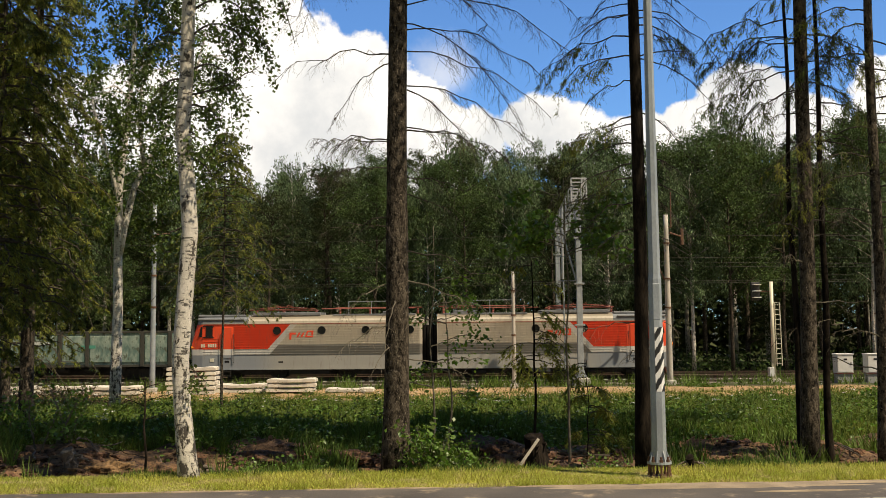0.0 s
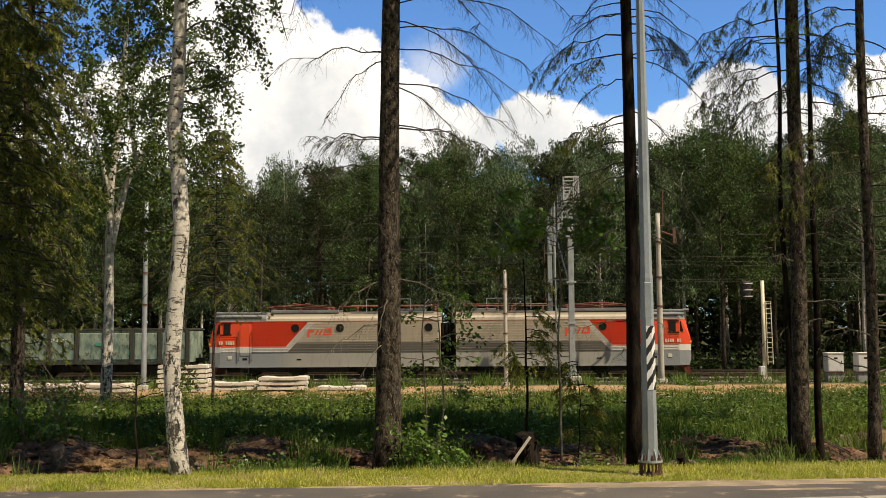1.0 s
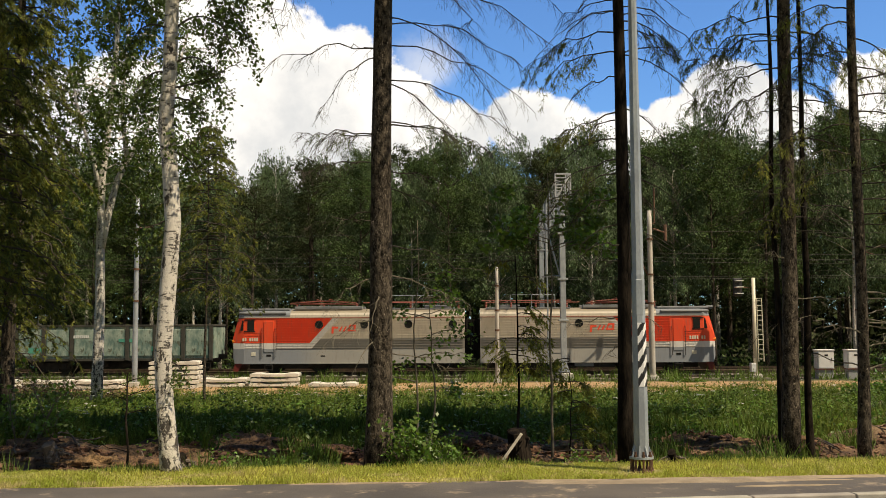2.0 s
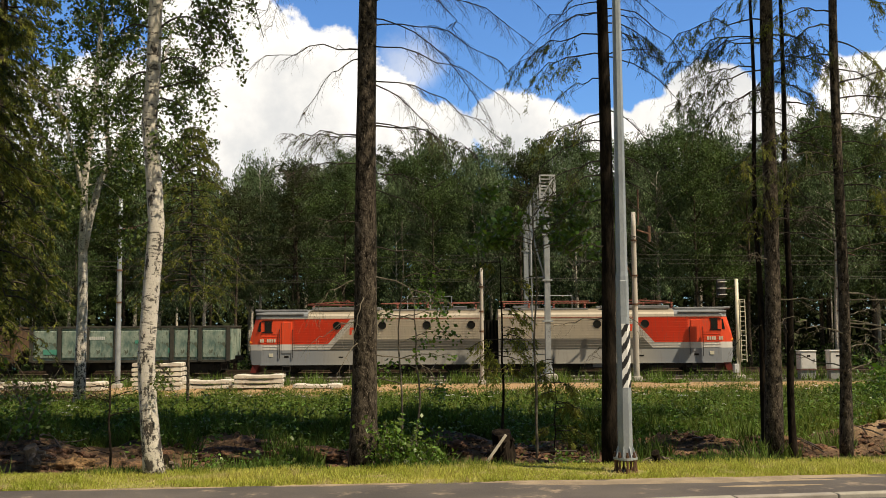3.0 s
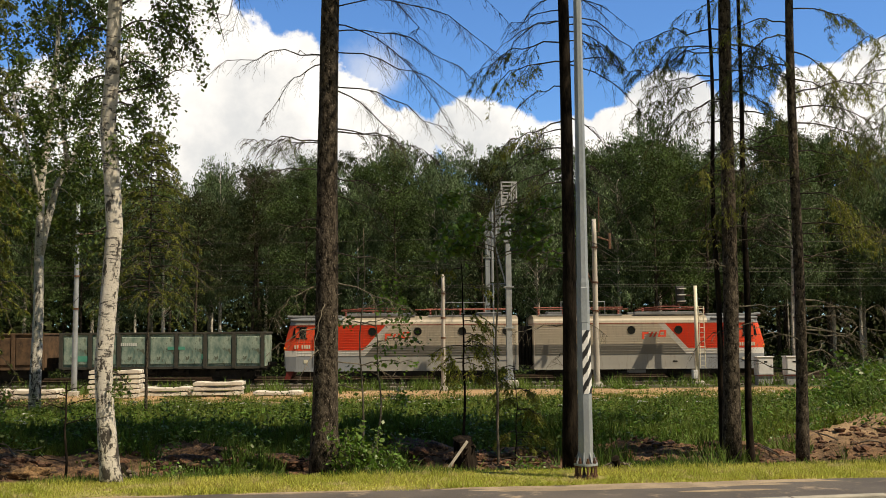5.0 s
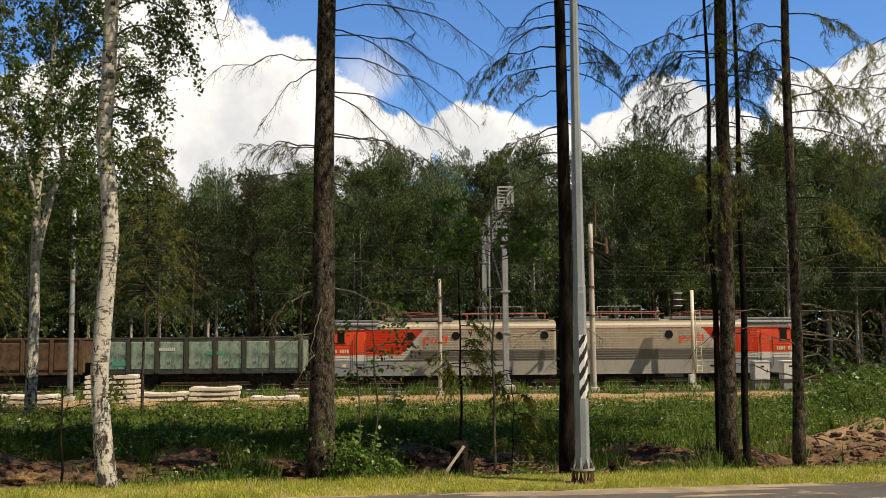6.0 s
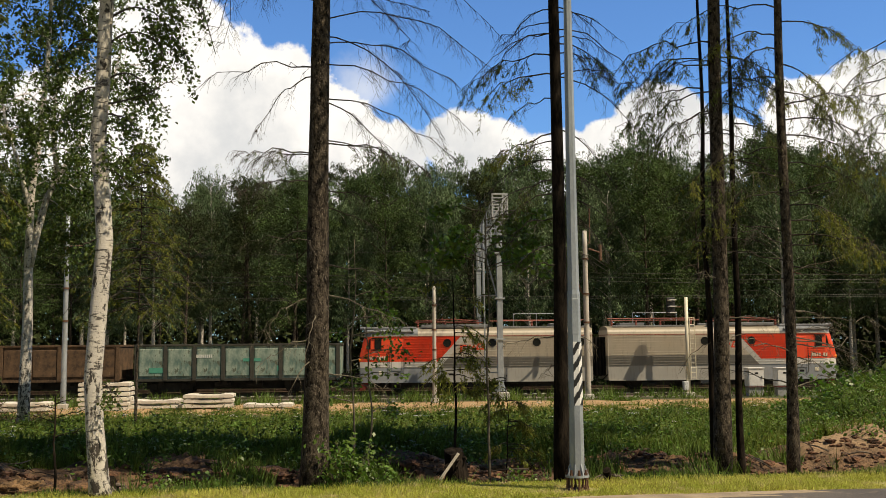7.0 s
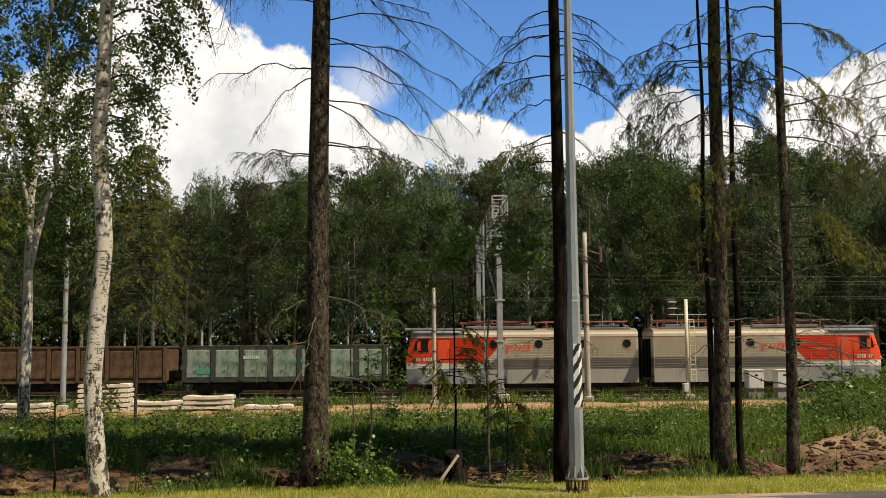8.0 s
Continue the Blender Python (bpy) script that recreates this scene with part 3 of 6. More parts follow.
        for x in (12.18, 13.02):
            tube(bm, [(x, s * 1.51, 2.9), (x, s * 1.58, 2.85), (x, s * 1.58, 1.12), (x, s * 1.51, 1.05)], 0.022, 6)
        part("handrail", bm, "frame_black", door)
        bm = bmesh.new()
        for z in (0.2, 0.5):
            box(bm, 12.35, 12.85, s * 1.42 - 0.12, s * 1.42 + 0.12, z, z + 0.04)
        for x in (12.35, 12.85):
            box(bm, x - 0.02, x + 0.02, s * 1.5 - 0.02, s * 1.5 + 0.02, 0.18, 0.66)
        part("cab_step", bm, "frame_black", shell)
        # near-black plates on the flank imitate the shade inside step recesses
        bm = bmesh.new()
        box(bm, 12.45, 12.75, s * 1.5 - 0.02, s * 1.5 + 0.012, 1.07, 1.2, 0.01)
        part("foot_recess", bm, "gasket", shell)
        bm = bmesh.new()
        box(bm, 8.95, 9.25, s * 1.5 - 0.02, s * 1.5 + 0.012, 1.05, 1.13, 0.01)
        part("foot_recess", bm, "gasket", shell)
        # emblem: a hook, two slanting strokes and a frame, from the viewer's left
        bm = bmesh.new()
        yy = s * 1.54
        hook = [(0.0, 2.52), (0.13, 2.52), (0.16, 2.84), (0.42, 2.84), (0.44, 2.97), (0.02, 2.97)]
        stroke = [(0.46, 2.66), (0.58, 2.66), (0.74, 2.97), (0.62, 2.97)]
        frame_low = [(1.02, 2.66), (1.55, 2.66), (1.56, 2.76), (1.16, 2.76), (1.20, 2.88), (1.09, 2.88)]
        frame_top = [(1.09, 2.90), (1.20, 2.90), (1.24, 2.98), (1.44, 2.98), (1.43, 2.78), (1.55, 2.78), (1.58, 3.09), (1.18, 3.09)]
        for shape in (hook, stroke, [(u + 0.26, v) for u, v in stroke], frame_low, frame_top):
            prism(bm, [(6.98 + u if s < 0 else 8.55 - u, v) for u, v in shape], yy - 0.006, yy + 0.006)
        part("emblem", bm, "logo_red", shell)
        # number as plain bars
        for k in range(7):
            if k != 4:
                bm = bmesh.new()
                x0 = 13.3 + k * 0.15
                box(bm, x0, x0 + 0.1, s * 1.512 - 0.012, s * 1.512 + 0.012, 2.06, 2.28)
                part("number_bar", bm, "cream_paint", shell)
        bm = bmesh.new()
        box(bm, 13.45, 13.72, s * 1.512 - 0.012, s * 1.512 + 0.008, 1.12, 1.34, 0.01)
        part("notice_plate", bm, "cream_paint", shell)
        # marker lamp on the nose
        bm = bmesh.new()
        tube(bm, [(L - 0.28, s * 1.2, 2.05), (L + 0.05, s * 1.2, 2.05)], [0.15, 0.13], 12)
        part("marker_lamp", bm, "orange_lens", shell)
    bm = bmesh.new()
    prism(bm, [(L - 0.155, 2.62), (L - 0.11, 2.62), (L - 0.42, 3.5), (L - 0.47, 3.5)], -1.1, 1.1)
    part("windscreen", bm, "window_glass", shell)
    bm = bmesh.new()
    tube(bm, [(L - 0.55, 0, 4.0), (L - 0.25, 0, 4.0)], [0.2, 0.18], 14)
    part("headlamp", bm, "roof_grey", shell)
    # grey rounded cornice over the cab
    bm = bmesh.new()
    for s in (-1, 1):
        tube(bm, [(11.5, s * 1.46, 3.84), (14.1, s * 1.46, 3.84), (14.55, s * 1.3, 3.86)], 0.09, 8)
    box(bm, 11.3, 14.6, -1.22, 1.22, 3.98, 4.16, 0.06)
    part("cab_roof", bm, "roof_grey", shell)
    # roof boxes, walkways and bus bars
    bm = bmesh.new()
    for s in (-1, 1):
        box(bm, 6.6, 11.0, s * 1.0 - 0.18, s * 1.0 + 0.18, 4.08, 4.28, 0.03)
        box(bm, 0.4, 5.8, s * 1.12 - 0.08, s * 1.12 + 0.08, 4.04, 4.14, 0.02)
    box(bm, 1.0, 2.6, -0.6, 0.6, 4.1, 4.32, 0.04)
    part("roof_box", bm, "roof_grey", shell)
    bm = bmesh.new()
    for s in (-0.55, 0.55):
        tube(bm, [(7.0, s, 4.42), (11.4, s, 4.46)], 0.035, 6)
        tube(bm, [(9.2, s, 4.46), (7.2, s * 1.2, 4.56), (9.2, s * 0.9, 4.64), (11.3, s * 1.2, 4.56), (9.2, s, 4.46)], 0.028, 6, caps=False)
    for x in (8.8, 9.6):
        tube(bm, [(x, -1.0, 4.66), (x, -0.7, 4.72), (x, 0.7, 4.72), (x, 1.0, 4.66)], 0.025, 6)
    part("pantograph", bm, "red_oxide", shell, "folded rust-red pantograph")
    bm = bmesh.new()
    tube(bm, [(0.1, -0.9, 4.58), (5.9, -0.9, 4.58)], 0.04, 6)
    tube(bm, [(0.5, 0.7, 4.5), (6.6, 0.7, 4.5)], 0.035, 6)
    part("bus_bar", bm, "red_oxide", shell)
    for x in (0.4, 2.0, 3.6, 5.6, 7.2, 9.4, 11.2):
        bm = bmesh.new()
        for k in range(4):
            tube(bm, [(x, -0.9, 4.1 + k * 0.1), (x, -0.9, 4.16 + k * 0.1), (x, -0.9, 4.2 + k * 0.1)], [0.05, 0.085, 0.05], 8)
        part("insulator", bm, "red_oxide", shell)
    bm = bmesh.new()
    for x in (2.0, 3.4, 4.9):
        tube(bm, [(x, 0, 4.02), (x, 0, 5.0)], 0.022, 6)
    tube(bm, [(2.0, 0, 4.98), (4.9, 0, 4.98)], 0.018, 6)
    part("roof_railing", bm, "galvanised", shell, "thin grey roof railing")
    bm = bmesh.new()
    tube(bm, [(14.62, -0.6, 4.12), (15.0, -0.6, 4.1)], [0.09, 0.12], 10)
    part("horn", bm, "roof_grey", shell)
    # underframe, tanks, buffer beam
    bm = bmesh.new()
    box(bm, 0.1, 14.6, -1.2, 1.2, 0.66, 0.95)
    # added solid box, blocks light so the gap below stays as dark as shade
    box(bm, 0.3, 14.0, -0.55, 0.55, 0.25, 0.7)
    box(bm, 5.9, 8.6, -1.35, 1.35, 0.3, 0.64, 0.04)
    for x in (2.2, 5.2, 9.6, 12.0):
        tube(bm, [(x, -1.3, 0.36), (x + 0.9, -1.3, 0.36)], 0.13, 10)
    part("underframe", bm, "frame_black", shell)
    bm = bmesh.new()
    box(bm, 6.0, 7.2, -1.42, -1.36, 0.36, 0.58, 0.01)
    part("battery_box", bm, "roof_grey", shell)
    bm = bmesh.new()
    prism(bm, [(14.35, 0.62), (14.8, 0.62), (14.95, 0.12), (14.6, 0.1)], -1.35, 1.35)
    part("rail_guard", bm, "bumper_red", shell)
    bm = bmesh.new()
    box(bm, 14.7, 15.3, -0.15, 0.15, 0.92, 1.2, 0.03)
    part("coupler", bm, "frame_black", shell)
    for x in (3.4, 10.9):
        bg = bogie(owner, 0, 3.0, 0.62)
        bg.matrix_basis = m @ pose(x, 0, 0)
    return shell


def build_loco():
    e = thing("locomotive", on_track(-0.9), "two-section electric freight locomotive, red and dusty grey, rolling on the track", "locomotive")
    loco_section(e, pose(0.5, 0, 0))
    loco_section(e, pose(-0.5, 0, 0, 0, 0, 180))
    for k in range(9):
        bm = bmesh.new()
        x = -0.46 + k * 0.115
        w = 0.78 if k % 2 else 0.62
        box(bm, x - 0.055, x + 0.055, -w, w, 0.9, 3.4, 0.01)
        part("bellows_fold", bm, "gasket", e, "black rubber corridor bellows")
    for s in (-1.25, 1.25):
        bm = bmesh.new()
        tube(bm, [(-0.5, s, 1.0), (-0.2, s, 0.7), (0.2, s, 0.7), (0.5, s, 1.0)], 0.035, 6)
        part("hose", bm, "gasket", e)
    return e


def build_wagon(x, colour, label, marks):
    e = thing("gondola_wagon", on_track(x), label, "wagon", group="freight wagons behind the locomotive")
    H, L, W = 3.16, 12.9, 1.52
    names = {"wagon_green": "wagon_post", "wagon_brown": "wagon_brown"}
    bm = bmesh.new()
    for s in (-1, 1):
        box(bm, -L / 2, L / 2, s * W - 0.03, s * W + 0.03, 0.98, H - 0.1)
    for s in (-1, 1):
        box(bm, s * L / 2 - 0.03, s * L / 2 + 0.03, -W, W, 0.98, H - 0.1)
    box(bm, -L / 2, L / 2, -W, W, 0.98, 1.08)
    body = part("body", bm, colour, e, m=pose(0, 0, 0))
    bm = bmesh.new()
    for s in (-1, 1):
        box(bm, -L / 2 - 0.05, L / 2 + 0.05, s * (W + 0.03) - 0.08, s * (W + 0.03) + 0.08, H - 0.13, H, 0.02)
        box(bm, s * L / 2 - 0.08, s * L / 2 + 0.08, -W, W, H - 0.13, H, 0.02)
        box(bm, -L / 2, L / 2, s * (W + 0.02) - 0.07, s * (W + 0.02) + 0.07, 0.84, 1.0)
    part("top_rail", bm, names[colour], body)
    bm = bmesh.new()
    prism(bm, [(-0.11, 0.9), (0.11, 0.9), (0.11, H - 0.1), (-0.11, H - 0.1)], -0.1, 0.03)
    post = mesh_of("post", bm, names[colour])
    for k in range(8):
        px = -L / 2 + 0.11 + k * (L - 0.22) / 7
        part("post", post, "", body, m=pose(px, -W - 0.03, 0))
        part("post", post, "", body, m=pose(px, W + 0.03, 0, 0, 0, 180))
    # pressed panels between the posts
    bm = bmesh.new()
    step = (L - 0.22) / 7
    box(bm, 0.16, step - 0.16, -0.055, 0.02, 1.15, H - 0.3, 0.03)
    panel = mesh_of("panel", bm, colour)
    for k in range(7):
        part("panel", panel, "", body, m=pose(-L / 2 + 0.11 + k * step, -W - 0.03, 0))
    for px, pz, w, h, c in marks:
        bm = bmesh.new()
        box(bm, px, px + w, -W - 0.1, -W - 0.084, pz, pz + h)
        part("stencil_mark", bm, c, body)
    bm = bmesh.new()
    for k in range(6):
        for s in (-1, 1):
            prism(bm, [(-L / 2 + 1.4 + k * 2.0, 0.55), (-L / 2 + 1.75 + k * 2.0, 0.55), (-L / 2 + 1.75 + k * 2.0, 0.98), (-L / 2 + 1.4 + k * 2.0, 0.98)], s * 1.2 - 0.03, s * 1.2 + 0.03)
    box(bm, -L / 2 - 0.1, L / 2 + 0.1, -0.3, 0.3, 0.7, 1.0)
    # added filler box, stands in for the deep shade under the wagon
    box(bm, -L / 2 + 0.5, L / 2 - 0.5, -0.55, 0.55, 0.3, 0.95)
    for k in range(7):
        box(bm, -L / 2 + 0.1 + k * step - 0.07, -L / 2 + 0.1 + k * step + 0.07, -1.45, 1.45, 0.8, 0.98)
    for s in (-1, 1):
        box(bm, s * (L / 2 + 0.25) - 0.3, s * (L / 2 + 0.25) + 0.3, -0.14, 0.14, 0.9, 1.2, 0.03)
        tube(bm, [(s * 1.0 - 0.5, -0.9, 0.62), (s * 1.0 + 0.5, -0.9, 0.62)], 0.2, 10)
    part("underframe", bm, "frame_black", e)
    for s in (-1, 1):
        bm = bmesh.new()
        for z in (0.35, 0.7):
            box(bm, s * (L / 2 - 0.35) - 0.2, s * (L / 2 - 0.35) + 0.2, -1.6, -1.4, z, z + 0.03)
        for k in (-0.2, 0.2):
            tube(bm, [(s * (L / 2 - 0.35) + k, -1.52, 0.35), (s * (L / 2 - 0.35) + k, -1.52, 0.9)], 0.018, 6)
        part("side_step", bm, "frame_black", e)
    for s in (-1, 1):
        bogie(e, s * 4.33, 1.85, 0.475, width=1.0)
    return e


loco = build_loco()
LOCO0 = -0.87
GREEN_MARKS = [(-5.55, 1.35, 0.95, 0.34, "stencil_green"), (0.35, 2.05, 1.1, 0.2, "stencil_green"), (2.5, 1.45, 0.32, 0.32, "stencil_green")] + [(-2.6 + k * 0.13, 2.3, 0.09, 0.2, "stencil_white") for k in range(8)]
wagons = [build_wagon(-24.0, "wagon_green", "open gondola wagon, weathered pale green steel with dark posts", GREEN_MARKS),
          build_wagon(-37.85, "wagon_brown", "open gondola wagon, rust-brown steel", [(-4.9, 2.2, 0.5, 0.35, "stencil_white")]),
          build_wagon(-51.7, "wagon_brown", "open gondola wagon, rust-brown steel", [(-4.9, 2.2, 0.5, 0.35, "stencil_white")])]
RUN = ((0, 0.06), (0.5, 0.88), (1, 1.77), (1.75, 3.30), (2.5, 4.91), (3, 6.02), (3.5, 7.18), (4, 8.34), (4.5, 9.54), (5.25, 11.42), (6, 13.40), (6.5, 14.76), (7, 16.11), (7.5, 17.56), (8, 19.09))


def run_at(t):
    return float(np.interp(t, [a for a, _ in RUN], [b for _, b in RUN]))


def build_tracks():
    for off in (0.0, 5.3):
        t = thing("track", on_track(0, off), "rusty rails on concrete sleepers in ballast", "railway track", kind="structure")
        bm = bmesh.new()
        prof = ((-0.065, -0.17), (0.065, -0.17), (0.06, -0.155), (0.012, -0.14), (0.012, -0.045), (0.036, -0.035), (0.036, 0.0), (-0.036, 0.0), (-0.036, -0.035), (-0.012, -0.045), (-0.012, -0.14), (-0.06, -0.155))
        for s in (-0.76, 0.76):
            a = [bm.verts.new((-90, s + p, q)) for p, q in prof]
            b = [bm.verts.new((90, s + p, q)) for p, q in prof]
            for k in range(len(a)):
                bm.faces.new((a[k], b[k], b[(k + 1) % len(a)], a[(k + 1) % len(a)]))
        part("rail", bm, "rail_steel", t)
        bm = bmesh.new()
        box(bm, -0.13, 0.13, -1.35, 1.35, -0.34, -0.165, 0.02)
        me = mesh_of("sleeper", bm, "mast_concrete")
        for k in range(-60, 70):
            part("sleeper", me, "", t, m=pose(k * 0.6 + 0.2, 0, 0))
        bm = bmesh.new()
        prism(bm, [(-90, -0.42), (90, -0.42), (90, -0.2), (-90, -0.2)], -2.0, 2.0)
        part("ballast", bm, "ballast", t)


mat("ballast", ((0.03, 0.025, 0.020), (0.10, 0.080, 0.062)), 1.5, 0.95, bump=0.05, fine=14)
build_tracks()
# ---------------------------------------------------------------- forest across the railway


def crown_points(n, height, low, wide, shape, clumps, droop):
    """Leaf places gathered in clumps, the clumps in boughs inside an uneven crown; and the boughs' centres."""
    boughs = max(12, clumps // 9)
    h = RNG.uniform(0, 1, boughs) ** 0.85
    if shape == "cone":
        r = wide * (1 - h) ** 0.9 + 0.15
    else:
        r = wide * np.sqrt(np.clip(1 - (1.75 * h - 0.70) ** 2, 0.04, 1)) * RNG.uniform(0.75, 1.15, boughs)
    th = RNG.uniform(0, 2 * np.pi, boughs)
    rad = r * np.sqrt(RNG.uniform(0.2, 1, boughs))
    b = np.stack([rad * np.cos(th), rad * np.sin(th), low + h * (height - low)], -1)
    spread = np.array([0.62, 0.62, 0.62 if droop > 1 else 0.36]) * wide / 3.0
    c = b[RNG.integers(0, boughs, clumps)] + RNG.normal(size=(clumps, 3)) * spread
    k = RNG.integers(0, clumps, n)
    size = (0.30 + 0.34 * RNG.uniform(size=clumps)) * (0.8 if shape == "cone" else 1.0)
    p = RNG.normal(size=(n, 3)) * 0.5
    p[:, 2] *= droop
    if droop > 1:
        p[:, :2] *= 0.75
        p[:, 2] = -np.abs(p[:, 2]) * 1.3 + 0.4
    return c[k] + p * size[k][:, None], b


def forest_tree(name, height, kind, n):
    """One tree: trunk with limbs, and a crown of leaves."""
    e = thing(name)
    low = {"birch": 0.36, "leafy": 0.30, "spruce": 0.12, "pine": 0.45}[kind] * height
    wide = {"birch": 0.16, "leafy": 0.19, "spruce": 0.15, "pine": 0.15}[kind] * height
    pts, cl = crown_points(n, height, low, wide, "cone" if kind == "spruce" else "round", int(n / 40), {"birch": 1.9, "leafy": 0.8, "spruce": 0.45, "pine": 0.6}[kind])
    bm = bmesh.new()
    lean = RNG.normal(0, 0.25, 2)
    spine = [(lean[0] * (k / 8) ** 2 + 0.12 * math.sin(k), lean[1] * (k / 8) ** 2, height * 0.95 * k / 8 - (0.5 if k == 0 else 0)) for k in range(9)]
    r0 = height * 0.0085
    tube(bm, spine, [r0 * (1.25 - 1.15 * k / 8) for k in range(9)], 7)
    for c in cl[:: max(1, len(cl) // 30)]:
        z0 = max(low * 0.8, c[2] - 0.35 * math.hypot(c[0], c[1]) - 0.6)
        f = z0 / height * 8
        base = (lean[0] * (f / 8) ** 2, lean[1] * (f / 8) ** 2, z0)
        tube(bm, [base, (c[0] * 0.55, c[1] * 0.55, (z0 + c[2]) / 2 + 0.25), tuple(c)], [r0 * 0.32, r0 * 0.2, r0 * 0.07], 4)
    part("trunk", bm, "birch_bark" if kind == "birch" else "spruce_bark", e, smooth=True)
    axis = unit(n)
    axis[:, 2] -= {"birch": 1.7, "leafy": 0.5, "spruce": 0.2, "pine": 0.2}[kind]
    size = RNG.uniform(0.10, 0.25, n) * {"birch": 1.15, "leafy": 0.9, "spruce": 0.85, "pine": 1.0}[kind]
    me = blades("crown", pts, axis, unit(n), size, size * {"birch": 0.36, "leafy": 0.5, "spruce": 0.36, "pine": 0.4}[kind], {"birch": "leaf_pale", "leafy": "leaf_forest", "spruce": "needle_forest", "pine": "needle_forest"}[kind], tri=True)
    part("crown", me, "", e)
    return e


FOREST = {"birch": "tall birch with drooping pale green crown at the forest edge", "leafy": "broad leafy tree with a deep green crown in the forest",
          "spruce": "dark spruce with a pointed crown in the forest", "pine": "tall pine with dark green crown in the forest"}


def build_forest():
    kinds = {}
    for kind, name, hs, n in (("birch", "birch_tree", (18, 19, 17), 23000), ("leafy", "leafy_tree", (17, 19, 15), 22000), ("spruce", "spruce_tree", (19, 17), 15000), ("pine", "pine_tree", (19,), 12000)):
        kinds[kind] = [forest_tree(name, h, kind, n) for h in hs]
    first = set()
    # crest of the forest across x, in metres over the rails
    cx = (-60, -34, -20, -14, -8, -4, 0, 4, 8, 13, 17, 21, 25, 31, 38, 50, 70)
    ch = (21, 20, 18.4, 18.3, 19.9, 19.9, 20.6, 20.0, 19.8, 20.6, 19.2, 21.6, 22.4, 22.0, 22.0, 21, 21)
    rows = ((75.5, 3.4, 0.80), (80, 3.8, 0.92), (86, 4.4, 1.0), (93, 7.0, 1.04))
    for y, gap, tall in rows:
        x = -46.0 * y / 75
        while x < 58 * y / 75:
            x += gap * random.uniform(0.7, 1.3)
            kind = random.choices(("birch", "leafy", "spruce", "pine"), (0.54, 0.29, 0.10, 0.07))[0]
            src = random.choice(kinds[kind])
            h0 = {"birch": (18, 19, 17), "leafy": (17, 19, 15), "spruce": (19, 17), "pine": (19,)}[kind][kinds[kind].index(src)]
            want = float(np.interp(x * 85 / y, cx, ch)) * tall * random.uniform(0.86, 1.02)
            yy = y + random.uniform(-1.6, 1.6)
            s = want / h0
            m = Matrix.Translation((x, yy, -1.6)) @ Matrix.Rotation(random.uniform(0, 6.28), 4, "Z")
            if src.name not in first:
                first.add(src.name)
                ob = src
                ob.matrix_basis = m
            else:
                ob = copy_thing(src, m)
            ob.scale = (s * random.uniform(0.9, 1.15), s * random.uniform(0.9, 1.15), s)
            tagged(ob, FOREST[kind], "tree", "forest trees across the railway")
    # undergrowth along the forest edge and a far belt of woods behind it
    n = 24000
    bx, by = RNG.uniform(-48, 60, 420), RNG.uniform(74.5, 81, 420)
    bh = RNG.uniform(0.4, 2.0, 420)
    k = RNG.integers(0, 420, n)
    p = np.stack([bx[k] + RNG.normal(0, 0.8, n), by[k] + RNG.normal(0, 0.6, n), -1.6 + bh[k] * RNG.uniform(0.05, 1, n)], -1)
    sz = RNG.uniform(0.12, 0.34, n)
    tagged(new("undergrowth", blades("undergrowth", p, unit(n), unit(n), sz, sz * 0.6, "leaf_forest", tri=True)), "dense green undergrowth along the forest edge", "undergrowth", kind="stuff")
    n = 150000
    bx, by = RNG.uniform(-85, 105, 900), RNG.uniform(106, 128, 900)
    k = RNG.integers(0, 900, n)
    zz = -1.4 + np.interp(bx[k] * 85 / by[k], cx, ch) * 0.92 * RNG.uniform(0.0, 1, n) ** 1.1
    p = np.stack([bx[k] + RNG.normal(0, 1.6, n), by[k] + RNG.normal(0, 1.5, n), zz], -1)
    sz = RNG.uniform(0.5, 1.15, n)
    tagged(new("far_woods", blades("far_woods", p, unit(n), unit(n), sz, sz * 0.6, "needle_forest", tri=True)), "dense dark green woods behind the forest edge", "woods", kind="stuff")


build_forest()
# ---------------------------------------------------------------- beside the railway


def lattice(bm, a, b, w, h, bays, r=0.03):
    """A square lattice girder from a to b."""
    a, b = Vector(a), Vector(b)
    d = (b - a).normalized()
    up = Vector((0, 0, 1)) if abs(d.z) < 0.7 else Vector((0, 1, 0))
    s = d.cross(up).normalized()
    u = s.cross(d)
    cor = [s * (w / 2 * i) + u * (h / 2 * j) for i, j in ((-1, -1), (1, -1), (1, 1), (-1, 1))]
    for c in cor:
        tube(bm, [a + c, b + c], r, 4)
    for k in range(bays + 1):
        p = a + (b - a) * (k / bays)
        for i in range(4):
            tube(bm, [p + cor[i], p + cor[(i + 1) % 4]], r * 0.75, 4)
        if k < bays:
            q = a + (b - a) * ((k + 1) / bays)
            for i in range(4):
                tube(bm, [p + cor[i], q + cor[(i + 1) % 4]], r * 0.65, 4)


